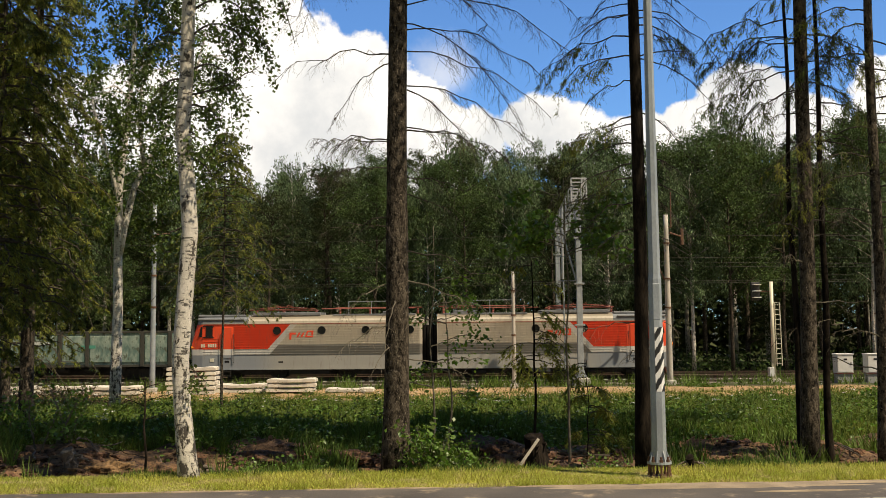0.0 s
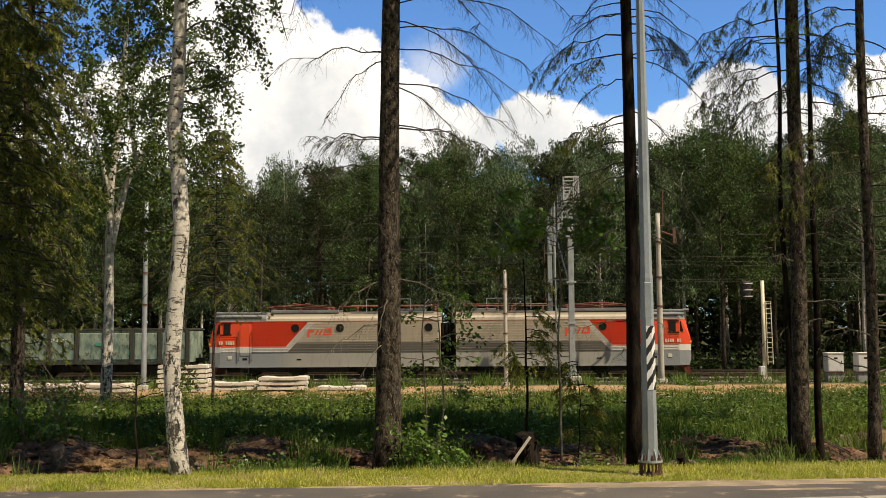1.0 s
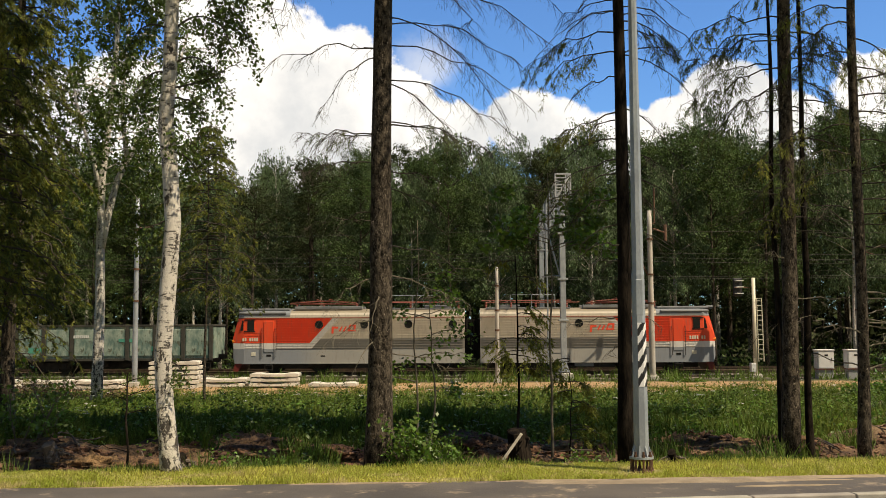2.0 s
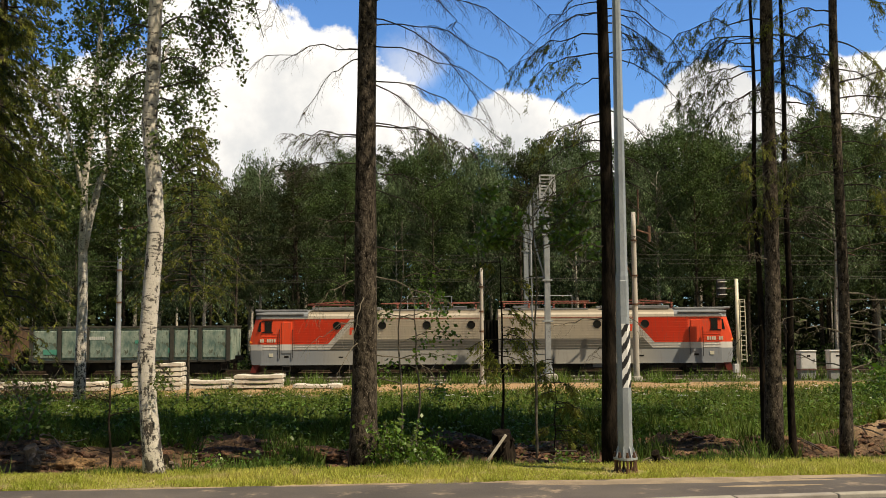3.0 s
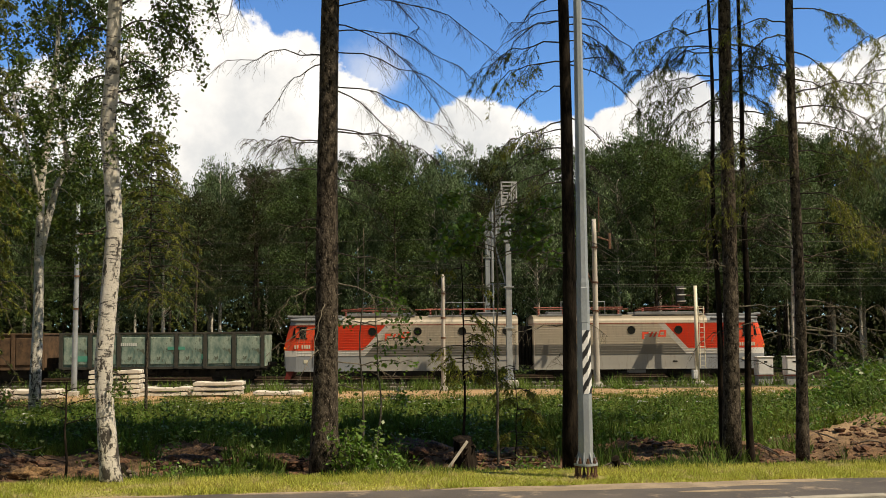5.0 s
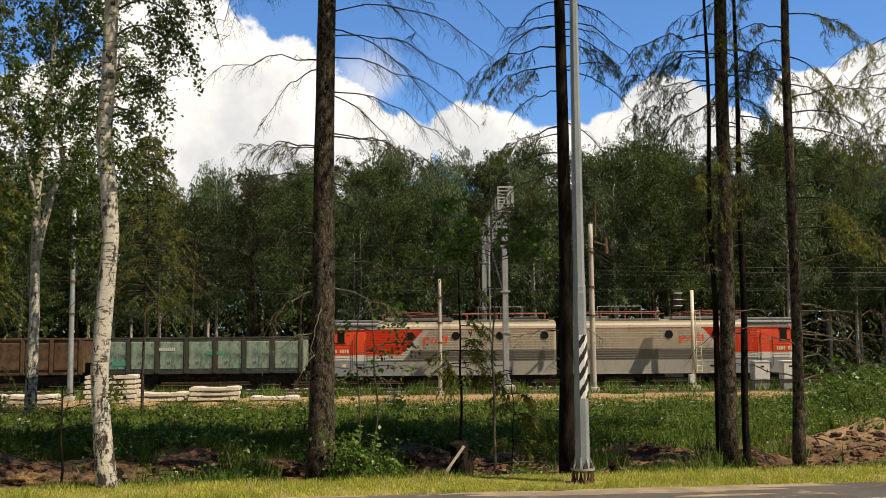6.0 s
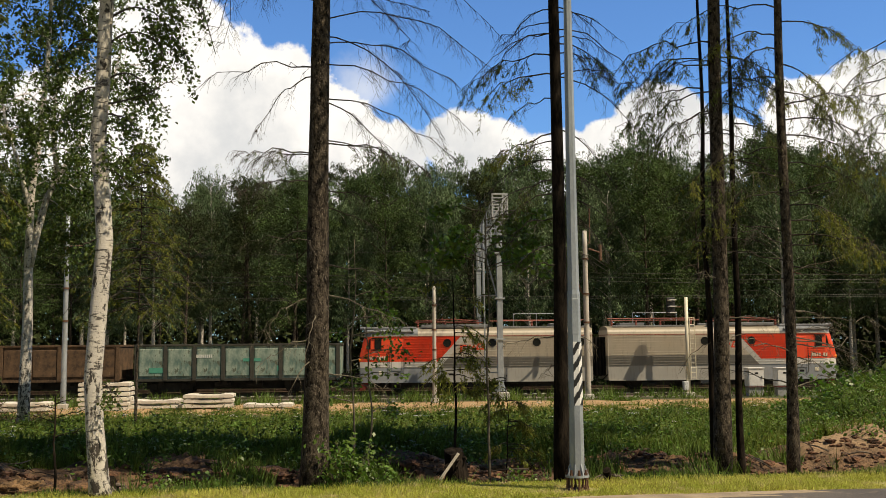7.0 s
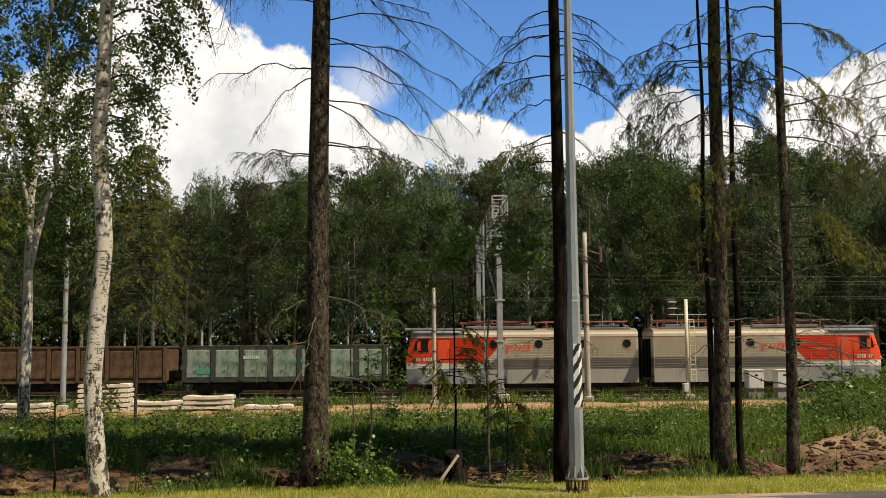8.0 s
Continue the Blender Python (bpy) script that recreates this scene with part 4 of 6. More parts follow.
def build_portal():
    """Galvanised catenary portal: two masts joined by a lattice beam across both tracks."""
    e = thing("catenary_portal", pose(8.3, 60.5, -1.72, 0, 0, 0), "galvanised steel catenary portal with lattice crossbeam over the tracks", "portal")
    for x, y, top in ((0, 0, 11.0), (0.28, 13.5, 10.9)):
        bm = bmesh.new()
        box(bm, x - 0.17, x + 0.17, y - 0.17, y + 0.17, 0.45, top, 0.02)
        mast = part("mast", bm, "galvanised", e)
        bm = bmesh.new()
        box(bm, x - 0.5, x + 0.5, y - 0.5, y + 0.5, -0.3, 0.42, 0.05)
        part("foundation", bm, "mast_concrete", mast)
        for z in (3.6, 6.1, 8.9, 10.3):
            bm = bmesh.new()
            box(bm, x - 0.3, x + 0.3, y - 0.22, y + 0.22, z - 0.05, z + 0.05, 0.01)
            part("clamp", bm, "galvanised", mast)
        bm = bmesh.new()
        for s in (-1, 1):
            prism(bm, [(x + s * 0.17, 0.45), (x + s * 0.38, 0.45), (x + s * 0.17, 1.0)], y - 0.02, y + 0.02)
        part("gusset", bm, "galvanised", mast)
    bm = bmesh.new()
    lattice(bm, (0.0, -0.6, 11.7), (0.29, 13.9, 10.55), 0.75, 1.1, 7, 0.027)
    part("crossbeam", bm, "galvanised", e)
    bm = bmesh.new()
    for x0 in (-0.5, 0.42):
        box(bm, x0, x0 + 0.08, -0.75, -0.66, 10.9, 12.5, 0.01)
    for z0 in (10.9, 12.42):
        box(bm, -0.5, 0.5, -0.75, -0.66, z0, z0 + 0.08, 0.01)
    for k in range(6):
        box(bm, -0.46, 0.1, -0.74, -0.68, 11.2 + k * 0.2, 11.26 + k * 0.2)
    for k in range(3):
        box(bm, 0.14 + k * 0.1, 0.19 + k * 0.1, -0.74, -0.68, 10.95, 12.45)
    tube(bm, [(-0.45, -0.78, 10.95), (0.45, -0.78, 12.45)], 0.04, 6)
    part("end_grating", bm, "zinc", e)
    bm = bmesh.new()
    tube(bm, [(-0.9, 0.3, 0.9), (-0.9, 0.3, 6.3), (-0.2, 0.0, 6.3)], 0.05, 6)
    tube(bm, [(-0.9, 0.3, 1.6), (-0.17, 0.0, 1.6)], 0.045, 6)
    part("cable_pipe", bm, "galvanised", e)
    bm = bmesh.new()
    tube(bm, [(-1.2, 0.6, 6.3), (-0.17, 0.0, 6.3), (-1.0, 0.4, 9.6)], 0.05, 6)
    part("stay", bm, "galvanised", e)
    bm = bmesh.new()
    tube(bm, [(-0.5, 4.0, 11.2), (-0.5, 4.0, 6.6)], 0.09, 8)
    part("drop_post", bm, "galvanised", e)
    for k in range(3):
        bm = bmesh.new()
        y = 4.5 + 2.6 * k
        x = 0.02 * y
        tube(bm, [(x, y, 11.0), (x, y, 10.0), (x - 0.4, y, 9.5)], 0.06, 6)
        tube(bm, [(x - 0.4, y, 9.5), (x - 0.4, y, 8.9)], 0.12, 8)
        part("hanger", bm, "galvanised", e)


def round_mast(x, y, h, r, label, extras=(), surface="mast_concrete"):
    e = thing("catenary_mast", pose(x, y, gz(x, y)), label, "mast", group="catenary masts beside the railway")
    bm = bmesh.new()
    n = 10
    tube(bm, [(0, 0, -0.3 + (h + 0.3) * k / n) for k in range(n + 1)], [r * (1.25 - 0.4 * k / n) for k in range(n + 1)], 16)
    pole = part("pole", bm, surface, e, smooth=True)
    for z in (h * 0.45, h * 0.62, h * 0.83):
        bm = bmesh.new()
        tube(bm, [(0, 0, z - 0.05), (0, 0, z + 0.05)], r * 1.3, 12)
        part("band", bm, "rust_steel", pole)
    bm = bmesh.new()
    box(bm, -r * 2.0, r * 2.0, -r * 2.0, r * 2.0, -0.3, 0.25, 0.04)
    part("foundation", bm, "mast_concrete", e)
    bm = bmesh.new()
    for pts, rr in extras:
        tube(bm, pts, rr, 6)
    if extras:
        part("bracket", bm, "rust_steel", e)
    else:
        bm.free()


def build_signal():
    e = thing("signal_mast", pose(20.42, 61.85, gz(20.42, 61.85)), "pale signal mast with a ladder and a dark lamp head", "railway signal")
    bm = bmesh.new()
    tube(bm, [(0, 0, 0), (0, 0, 6.2)], [0.13, 0.11], 12)
    part("pole", bm, "cream_paint", e, smooth=True)
    bm = bmesh.new()
    tube(bm, [(0.17, -0.1, 1.0), (0.14, -0.1, 4.9), (0.05, 0, 4.95)], 0.03, 6)
    tube(bm, [(0.5, -0.1, 1.0), (0.45, -0.1, 4.9), (0.05, 0, 4.9)], 0.03, 6)
    lad = part("ladder", bm, "cream_paint", e)
    bm = bmesh.new()
    tube(bm, [(0.16, -0.1, 0), (0.48, -0.1, 0)], 0.018, 6)
    me = mesh_of("rung", bm, "cream_paint")
    for k in range(13):
        part("rung", me, "", lad, m=pose(0, 0, 1.15 + 0.3 * k))
    bm = bmesh.new()
    box(bm, -1.2, -0.65, 0.15, 0.35, 5.05, 6.2, 0.04)
    head = part("signal_head", bm, "black_paint", e, "black lamp board")
    bm = bmesh.new()
    tube(bm, [(-0.6, 0.2, 5.6), (0, 0, 5.6)], 0.04, 6)
    part("arm", bm, "rust_steel", e)
    for z in (5.2, 5.6, 6.0):
        bm = bmesh.new()
        prism(bm, [(-1.15, z), (-0.7, z), (-0.7, z + 0.05), (-1.15, z + 0.05)], -0.3, 0.15)
        part("visor", bm, "white_paint", head)
    bm = bmesh.new()
    box(bm, -0.35, -0.05, -0.25, 0.15, 0.35, 0.9, 0.03)
    part("junction_box", bm, "cabinet_paint", e)
    bm = bmesh.new()
    box(bm, -0.35, 0.35, -0.35, 0.35, -0.2, 0.2, 0.05)
    part("foundation", bm, "mast_concrete", e)
    # a short ladder standing against a lower bracket
    e = thing("ladder", pose(21.35, 60.3, gz(21.35, 60.3) - 0.02, -6, 4, 0), "narrow pale ladder standing beside the signal mast", "ladder")
    for x in (-0.12, 0.12):
        bm = bmesh.new()
        tube(bm, [(x, 0, 0), (x * 0.6, 0, 2.6)], 0.03, 6)
        part("stile", bm, "cream_paint", e)
    bm = bmesh.new()
    tube(bm, [(-0.1, 0, 0), (0.1, 0, 0)], 0.016, 6)
    me = mesh_of("rung", bm, "cream_paint")
    for k in range(8):
        part("rung", me, "", e, m=pose(0, 0, 0.25 + 0.29 * k))


def build_cabinets():
    for x, w in ((24.15, 0.98), (25.95, 0.92)):
        y = 60.5
        z = gz(x, y) - 0.02
        e = thing("relay_cabinet", pose(x, y, z, 0, 0, -2), "white steel relay cabinet with a grey plinth", "cabinet", group="relay cabinets by the track")
        bm = bmesh.new()
        box(bm, -w / 2 + 0.03, w / 2 - 0.03, -0.3, 0.3, 0.0, 0.62, 0.02)
        part("plinth", bm, "cabinet_base", e)
        bm = bmesh.new()
        box(bm, -w / 2, w / 2, -0.35, 0.35, 0.62, 1.72, 0.02)
        body = part("body", bm, "cabinet_paint", e)
        bm = bmesh.new()
        box(bm, -w / 2 - 0.04, w / 2 + 0.04, -0.41, 0.4, 1.72, 1.79, 0.02)
        part("roof", bm, "cabinet_paint", e)
        bm = bmesh.new()
        box(bm, -w / 2 + 0.05, w / 2 - 0.05, -0.375, -0.34, 0.68, 1.66, 0.012)
        door = part("door", bm, "cabinet_paint", e)
        bm = bmesh.new()
        box(bm, -0.08, 0.12, -0.385, -0.37, 1.4, 1.5)
        part("door_plate", bm, "gasket", door)
        bm = bmesh.new()
        box(bm, w / 2 - 0.17, w / 2 - 0.13, -0.42, -0.37, 1.1, 1.28, 0.01)
        part("door_handle", bm, "gasket", door)
        bm = bmesh.new()
        box(bm, -w / 2 - 0.01, w / 2 + 0.01, -0.36, 0.36, 0.59, 0.635)
        part("trim", bm, "bumper_red", e)


def build_stacks():
    """Concrete sleepers piled on timber battens; narrower in the middle, as cast."""
    bm = bmesh.new()
    half = [(-1.3, 0.0), (1.3, 0.0), (1.3, 0.15), (1.15, 0.19), (0.75, 0.18), (0.45, 0.12), (-0.45, 0.12), (-0.75, 0.18), (-1.15, 0.19), (-1.3, 0.15)]
    prism(bm, half, -0.13, 0.13)
    bmesh.ops.bevel(bm, geom=bm.edges[:], offset=0.012, segments=1, affect="EDGES")
    me = mesh_of("sleeper", bm, "concrete")
    bm = bmesh.new()
    box(bm, -0.05, 0.05, -0.8, 0.8, 0, 0.06)
    bat = mesh_of("batten", bm, "dead_wood")
    piles = ((-13.6, 54.6, 6), (-11.1, 55.0, 2), (-8.3, 54.9, 3), (-5.15, 55.1, 1), (-17.9, 54.8, 2), (-20.8, 55.2, 2), (-23.8, 55.1, 2))
    for x, y, layers in piles:
        z = gz(x, y)
        e = thing("sleeper_stack", pose(x, y, z, 0, 0, random.uniform(-3, 3)), "stack of pale concrete railway sleepers on battens" if layers < 5 else "tall stack of pale concrete railway sleepers on battens", "sleeper stack", group="stacks of sleepers on the sand")
        for k in range(layers):
            for b in (-0.8, 0.8):
                part("batten", bat, "", e, m=pose(b + random.uniform(-0.05, 0.05), 0, k * 0.255))
            for j in range(5):
                part("sleeper", me, "", e, m=pose(random.uniform(-0.07, 0.07), -0.64 + j * 0.32, k * 0.255 + 0.06, 0, 0, random.uniform(-0.8, 0.8)))


def build_wires():
    lines = []
    for off, z, sag in ((0.0, 6.1, 0.0), (0.0, 7.6, 0.5), (5.3, 6.2, 0.0), (5.3, 7.7, 0.5), (-4.2, 8.9, 0.4), (9.5, 8.0, 0.3), (9.5, 7.2, 0.3), (-4.2, 7.5, 0.35)):
        bm = bmesh.new()
        pts = []
        for k in range(41):
            x = -80 + 4 * k
            s = ((x - 8.0) / 52.0 % 1.0) * 2 - 1
            pts.append((x, TRACK_Y + x * TRACK_TAN + off, RAIL_Z + z - sag * (1 - s * s)))
        tube(bm, pts, 0.008, 4, caps=False)
        solid("overhead_wire", bm, "wire", "dark overhead line wire strung along the railway", "wire", group="overhead wires")


build_portal()
round_mast(13.68, 60.5, 10.3, 0.16, "round concrete catenary mast with rusty bands", [([(0.3, 0, 9.6), (0.32, 0, 11.7)], 0.04), ([(0.1, 0, 9.5), (0.35, 0, 9.55)], 0.04), ([(0.2, 0, 9.2), (1.1, 0.6, 9.0)], 0.05), ([(1.1, 0.6, 8.5), (1.1, 0.6, 9.5)], 0.1), ([(0, 0, 6.0), (-0.9, 0.2, 8.0)], 0.05)])
round_mast(-16.55, 57.0, 10.7, 0.13, "round grey catenary mast beside the sleeper stacks", [([(0, 0, 9.0), (0.2, 2.5, 9.3)], 0.04)], "galvanised")
round_mast(4.1, 58.0, 6.8, 0.105, "short slim concrete post beside the railway")
round_mast(30.5, 70.0, 9.5, 0.17, "round concrete catenary mast across the tracks", [([(0, 0, 8.6), (0, -2.8, 8.0)], 0.04)])
build_signal()
build_cabinets()
build_stacks()
build_wires()
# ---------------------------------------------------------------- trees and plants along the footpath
# dark bark; the shade on the slim spruce trunks is put into its colour
mat("dark_shaded_bark", ((0.006, 0.005, 0.004), (0.032, 0.025, 0.019)), 9.0, 0.95, bump=0.02, fine=50, stretch=(1, 1, 0.3), spec=0.05)
mat("moss_twig", ((0.085, 0.072, 0.05), (0.17, 0.15, 0.11)), 9.0, 0.9)
# brighter olive copy of needle_near, sunlight on the sprays put into its colour
mat("needle_tip", ((0.115, 0.135, 0.022), (0.26, 0.265, 0.058)), 1.2, 0.65, island=0.5, sheer=0.35, spec=0.2)
mat("leaf_bush", ((0.070, 0.135, 0.018), (0.145, 0.235, 0.042)), 2.0, 0.45, island=0.45, sheer=0.4)


def spine(base, height, lean=(0, 0), crook=0.05, n=14, seed=0):
    pts = []
    for k in range(n + 1):
        f = k / n
        pts.append(Vector((base[0] + lean[0] * f + crook * noise.noise((f * 4 + seed, seed, 0)) * (f > 0), base[1] + lean[1] * f + crook * noise.noise((seed, f * 4, 3)) * (f > 0), base[2] - 0.15 + (height + 0.15) * f)))
    return pts


def along(pts, f):
    f = min(max(f, 0), 0.9999) * (len(pts) - 1)
    i = int(f)
    return pts[i].lerp(pts[i + 1], f - i)


def limb(start, heading, rise, length, droop, n=9, wander=0.26):
    """A limb that sets out at heading (degrees, 0 to the right, 90 away) and rise, and hangs by droop at its end."""
    a = radians(heading)
    sx = random.random() * 50
    pts = [Vector(start)]
    for k in range(1, n + 1):
        f = k / n
        r = length * f
        w = wander * length * (noise.noise((f * 5 + sx, 0, 0)), noise.noise((0, f * 5 + sx, 0)), noise.noise((0, 0, f * 5 + sx)))[0] * f
        pts.append(Vector(start) + Vector((math.cos(a) * r - math.sin(a) * w, math.sin(a) * r + math.cos(a) * w, rise * r - droop * length * f ** 2.2 + w * 0.7)))
    return pts


def twigs(bm, pts, r, count, size, hang, level=1, sub=3):
    """Side twigs along a limb; returns the points where needles or leaves can sit."""
    sites = []
    for k in range(count):
        f = random.uniform(0.25, 1.0)
        p = along(pts, f)
        d = (along(pts, min(1, f + 0.08)) - along(pts, max(0, f - 0.08))).normalized()
        side = d.cross(Vector((0, 0, 1))).normalized() * random.choice((-1, 1))
        L = size * random.uniform(0.4, 1.0) * (1.15 - 0.6 * f)
        q = [p]
        ns = 3 if level else 2
        for j in range(1, ns + 1):
            g = j / ns
            q.append(p + (d * 0.6 + side * 0.75) * L * g + Vector((0, 0, -hang * L * g * g)) + Vector((random.uniform(-1, 1), random.uniform(-1, 1), random.uniform(-1, 1))) * L * 0.09)
        tube(bm, q, [r * (1 - 0.7 * j / ns) for j in range(ns + 1)], 3, caps=False)
        sites.append(q)
        if level > 0 and L > 0.18:
            sites += twigs(bm, q, r * 0.6, sub, L * 0.6, hang, level - 1)
    return sites


def needles(sites, per, length, width, spread=0.5):
    """Needle sprays hanging along twigs: arrays for blades()."""
    P, A = [], []
    for q in sites:
        for _ in range(per):
            f = random.uniform(0.1, 1)
            p = along(q, f)
            d = (q[-1] - q[0]).normalized()
            P.append(p + Vector((random.gauss(0, 0.012), random.gauss(0, 0.012), random.gauss(0, 0.012))))
            A.append(d + Vector((random.gauss(0, spread), random.gauss(0, spread), random.gauss(-0.25, spread))))
    n = len(P)
    P, A = np.array(P).reshape(-1, 3), np.array(A).reshape(-1, 3)
    return P, A, unit(n), RNG.uniform(0.6, 1.2, n) * length, RNG.uniform(0.7, 1.2, n) * width


def top_crown(e, x, y, z0, z1, radius, n, material, size=0.15):
    """The crown high above the path."""
    h = RNG.uniform(0, 1, n)
    tier = np.round(h * 16) / 16 + RNG.normal(0, 0.012, n)
    r = radius * (1.02 - h) ** 0.8 * np.sqrt(RNG.uniform(0.02, 1, n))
    th = np.round(RNG.uniform(0, 9, n)) / 9 * 2 * np.pi + tier * 7 + RNG.normal(0, 0.16, n)
    p = np.stack([x + r * np.cos(th), y + r * np.sin(th), z0 + tier * (z1 - z0) - 0.28 * r], -1)
    a = np.stack([np.cos(th), np.sin(th), -0.7 * np.ones(n)], -1) + RNG.normal(0, 0.5, (n, 3))
    s = RNG.uniform(0.5, 1.2, n) * size
    part("crown", blades("crown", p, a, unit(n), s * 1.5, s * 0.42, material, tri=True), "", e)


def conifer(name, label, x, y, r0, height, lean, bark, live_from, seed, limbs, dead, crown_r=2.0, crown_n=5000, group="spruces along the footpath", flare=1.16, tips=0.15):
    """A tall spruce: straight trunk, dead limbs below, green sprays above, crown on top."""
    random.seed(seed)
    z = gz(x, y)
    e = thing(name, None, label, "tree", group)
    pts = spine((x, y, z), height, lean, 0.07, 26, seed)
    bm = bmesh.new()
    tube(bm, pts, [r0 * (flare if k == 0 else 1.08 if k == 1 else 1.0 - 0.82 * k / 26) for k in range(27)], 18, 0.07)
    part("trunk", bm, bark, e, smooth=True)
    for h, heading, rise, length, droop, tw in dead:
        bm = bmesh.new()
        st = along(pts, h / height)
        q = limb(st, heading, rise, length, droop)
        tube(bm, q, [max(0.003, 0.010 * (1 - 0.78 * k / 9)) for k in range(10)], 5)
        twigs(bm, q, 0.003, int(tw * 1.5), 0.42, 0.7)
        part("dead_branch", bm, "moss_twig" if h < 2.9 else "twig", e)
    for h, heading, rise, length, droop, per in limbs:
        bm = bmesh.new()
        st = along(pts, h / height)
        q = limb(st, heading, rise, length, droop)
        tube(bm, q, [max(0.003, 0.012 * (1 - 0.8 * k / 9)) for k in range(10)], 5)
        s = twigs(bm, q, 0.004, 16, 0.5, 0.9)
        b = part("branch", bm, "twig", e)
        # a share of the limbs, set by tips, gets the sunlit-coloured needles
        part("needle_spray", blades("needle_spray", *needles(s, int(per * 2.4), 0.062, 0.0095), "needle_tip" if random.random() < tips else "needle_near", tri=True), "", b)["kind"] = "stuff"
    if crown_n:
        tp = along(pts, 0.7)
        top_crown(e, tp.x, tp.y, live_from + 1.7, z + height, crown_r * 1.1, int(crown_n * 4.5), "needle_near")
    return e


def wild(n, z0, z1, seed, length=(0.6, 1.7), heads=None, tw=14, droop=(0.1, 0.7)):
    """n random dead limbs between two heights."""
    r = random.Random(seed)
    out = []
    for _ in range(n):
        hd = r.uniform(0, 360) if heads is None else r.choice(heads) + r.uniform(-35, 35)
        out.append((r.uniform(z0, z1), hd, r.uniform(-0.1, 0.35), r.uniform(*length), r.uniform(*droop), tw))
    return out


def build_conifers():
    d = [(5.3, 182, 0.14, 1.6, 0.34, 10), (5.2, 198, -0.1, 0.8, 0.9, 12), (4.22, 176, 0.05, 1.0, 0.05, 34), (3.9, 190, 0.0, 1.05, 0.15, 28), (3.3, 185, -0.12, 0.9, 0.1, 10), (5.3, 175, 0.1, 0.4, 0, 2),
         (5.35, 5, 0.0, 1.9, 0.42, 26), (4.92, -8, -0.05, 1.75, 0.45, 26), (4.88, 15, -0.1, 1.2, 0.9, 20), (5.6, 10, 0.2, 1.9, 0.5, 34), (5.9, -10, 0.25, 2.2, 0.6, 40), (5.7, 30, 0.1, 2.0, 0.8, 40), (4.4, 3, -0.05, 1.35, 0.25, 26),
         (3.8, 0, -0.1, 0.95, 0.1, 14), (3.6, 20, -0.15, 0.8, 0.2, 8), (2.9, 4, -0.12, 1.6, 0.25, 8), (2.5, 200, -0.1, 0.7, 0.5, 6), (2.3, 260, -0.1, 0.6, 0.9, 3), (2.0, 210, -0.05, 0.8, 0.4, 6), (1.75, 230, 0, 0.5, 0.9, 2), (3.15, 230, 0.05, 0.5, 0.0, 2), (2.55, 350, -0.2, 1.1, 0.2, 6), (1.6, 10, -0.1, 0.9, 0.1, 5)]
    conifer("spruce_tree", "tall old spruce with grey-brown bark and dead lower branches", -0.60, 12.1, 0.158, 15.5, (0.2, 0), "spruce_bark", 7.2, 11,
            [(4.35, -5, 0.05, 1.3, 0.3, 3), (4.24, 178, 0.05, 1.0, 0.05, 3)], d + wild(10, 5.6, 7.5, 5, (1.2, 2.4), (0, 20, 180), 22), 2.3, 5200)
    conifer("spruce_tree", "slim spruce with bark toned nearly black for shade, and drooping twigs", 2.44, 12.35, 0.094, 18, (0.1, 0), "dark_shaded_bark", 6.8, 23,
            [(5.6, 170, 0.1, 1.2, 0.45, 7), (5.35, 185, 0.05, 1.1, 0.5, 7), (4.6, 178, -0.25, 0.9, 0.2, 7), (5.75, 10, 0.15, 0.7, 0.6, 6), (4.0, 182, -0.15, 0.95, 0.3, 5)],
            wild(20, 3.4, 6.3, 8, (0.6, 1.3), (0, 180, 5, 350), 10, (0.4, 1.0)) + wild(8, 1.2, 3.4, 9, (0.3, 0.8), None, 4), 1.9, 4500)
    conifer("spruce_tree", "tall spruce with deeply furrowed brown bark", 4.57, 12.6, 0.106, 20, (0.3, 0), "spruce_bark", 6.6, 31,
            [(5.5, 185, 0.0, 1.3, 0.3, 7), (5.15, 175, -0.15, 1.35, 0.25, 7), (4.9, 190, -0.2, 1.1, 0.4, 6), (5.8, 180, 0.05, 1.5, 0.3, 7), (5.6, 5, 0.1, 1.0, 0.4, 6), (5.0, 10, 0.0, 0.8, 0.4, 5)],
            wild(6, 3.6, 6.0, 12, (0.5, 1.1), (0, 180), 5) + wild(7, 1.5, 3.6, 33, (0.5, 1.1), (0, 180), 5, (-0.1, 0.2)), 2.2, 5200)
    conifer("young_spruce", "thin young spruce with a dark stem", 4.9, 12.75, 0.05, 9.5, (0.02, 0), "dark_shaded_bark", 5.8, 37,
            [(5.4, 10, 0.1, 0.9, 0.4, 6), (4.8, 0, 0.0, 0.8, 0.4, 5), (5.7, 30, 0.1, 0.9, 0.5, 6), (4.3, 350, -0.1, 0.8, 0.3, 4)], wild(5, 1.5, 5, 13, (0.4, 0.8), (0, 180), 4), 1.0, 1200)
    conifer("young_spruce", "thin young spruce leaning close to a thicker trunk", 4.6, 12.95, 0.045, 9.0, (-0.04, 0), "dark_shaded_bark", 5.8, 41,
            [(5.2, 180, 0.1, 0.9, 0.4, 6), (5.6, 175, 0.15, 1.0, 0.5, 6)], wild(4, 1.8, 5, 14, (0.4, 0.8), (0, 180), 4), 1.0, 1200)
    r = random.Random(6)
    right = [(3.3 + 0.19 * k, r.choice((0, 10, 350, 20, 180, 200, 330)) + r.uniform(-15, 15), r.uniform(0.0, 0.3), r.uniform(0.8, 1.7), r.uniform(0.3, 0.7), 6) for k in range(17)]
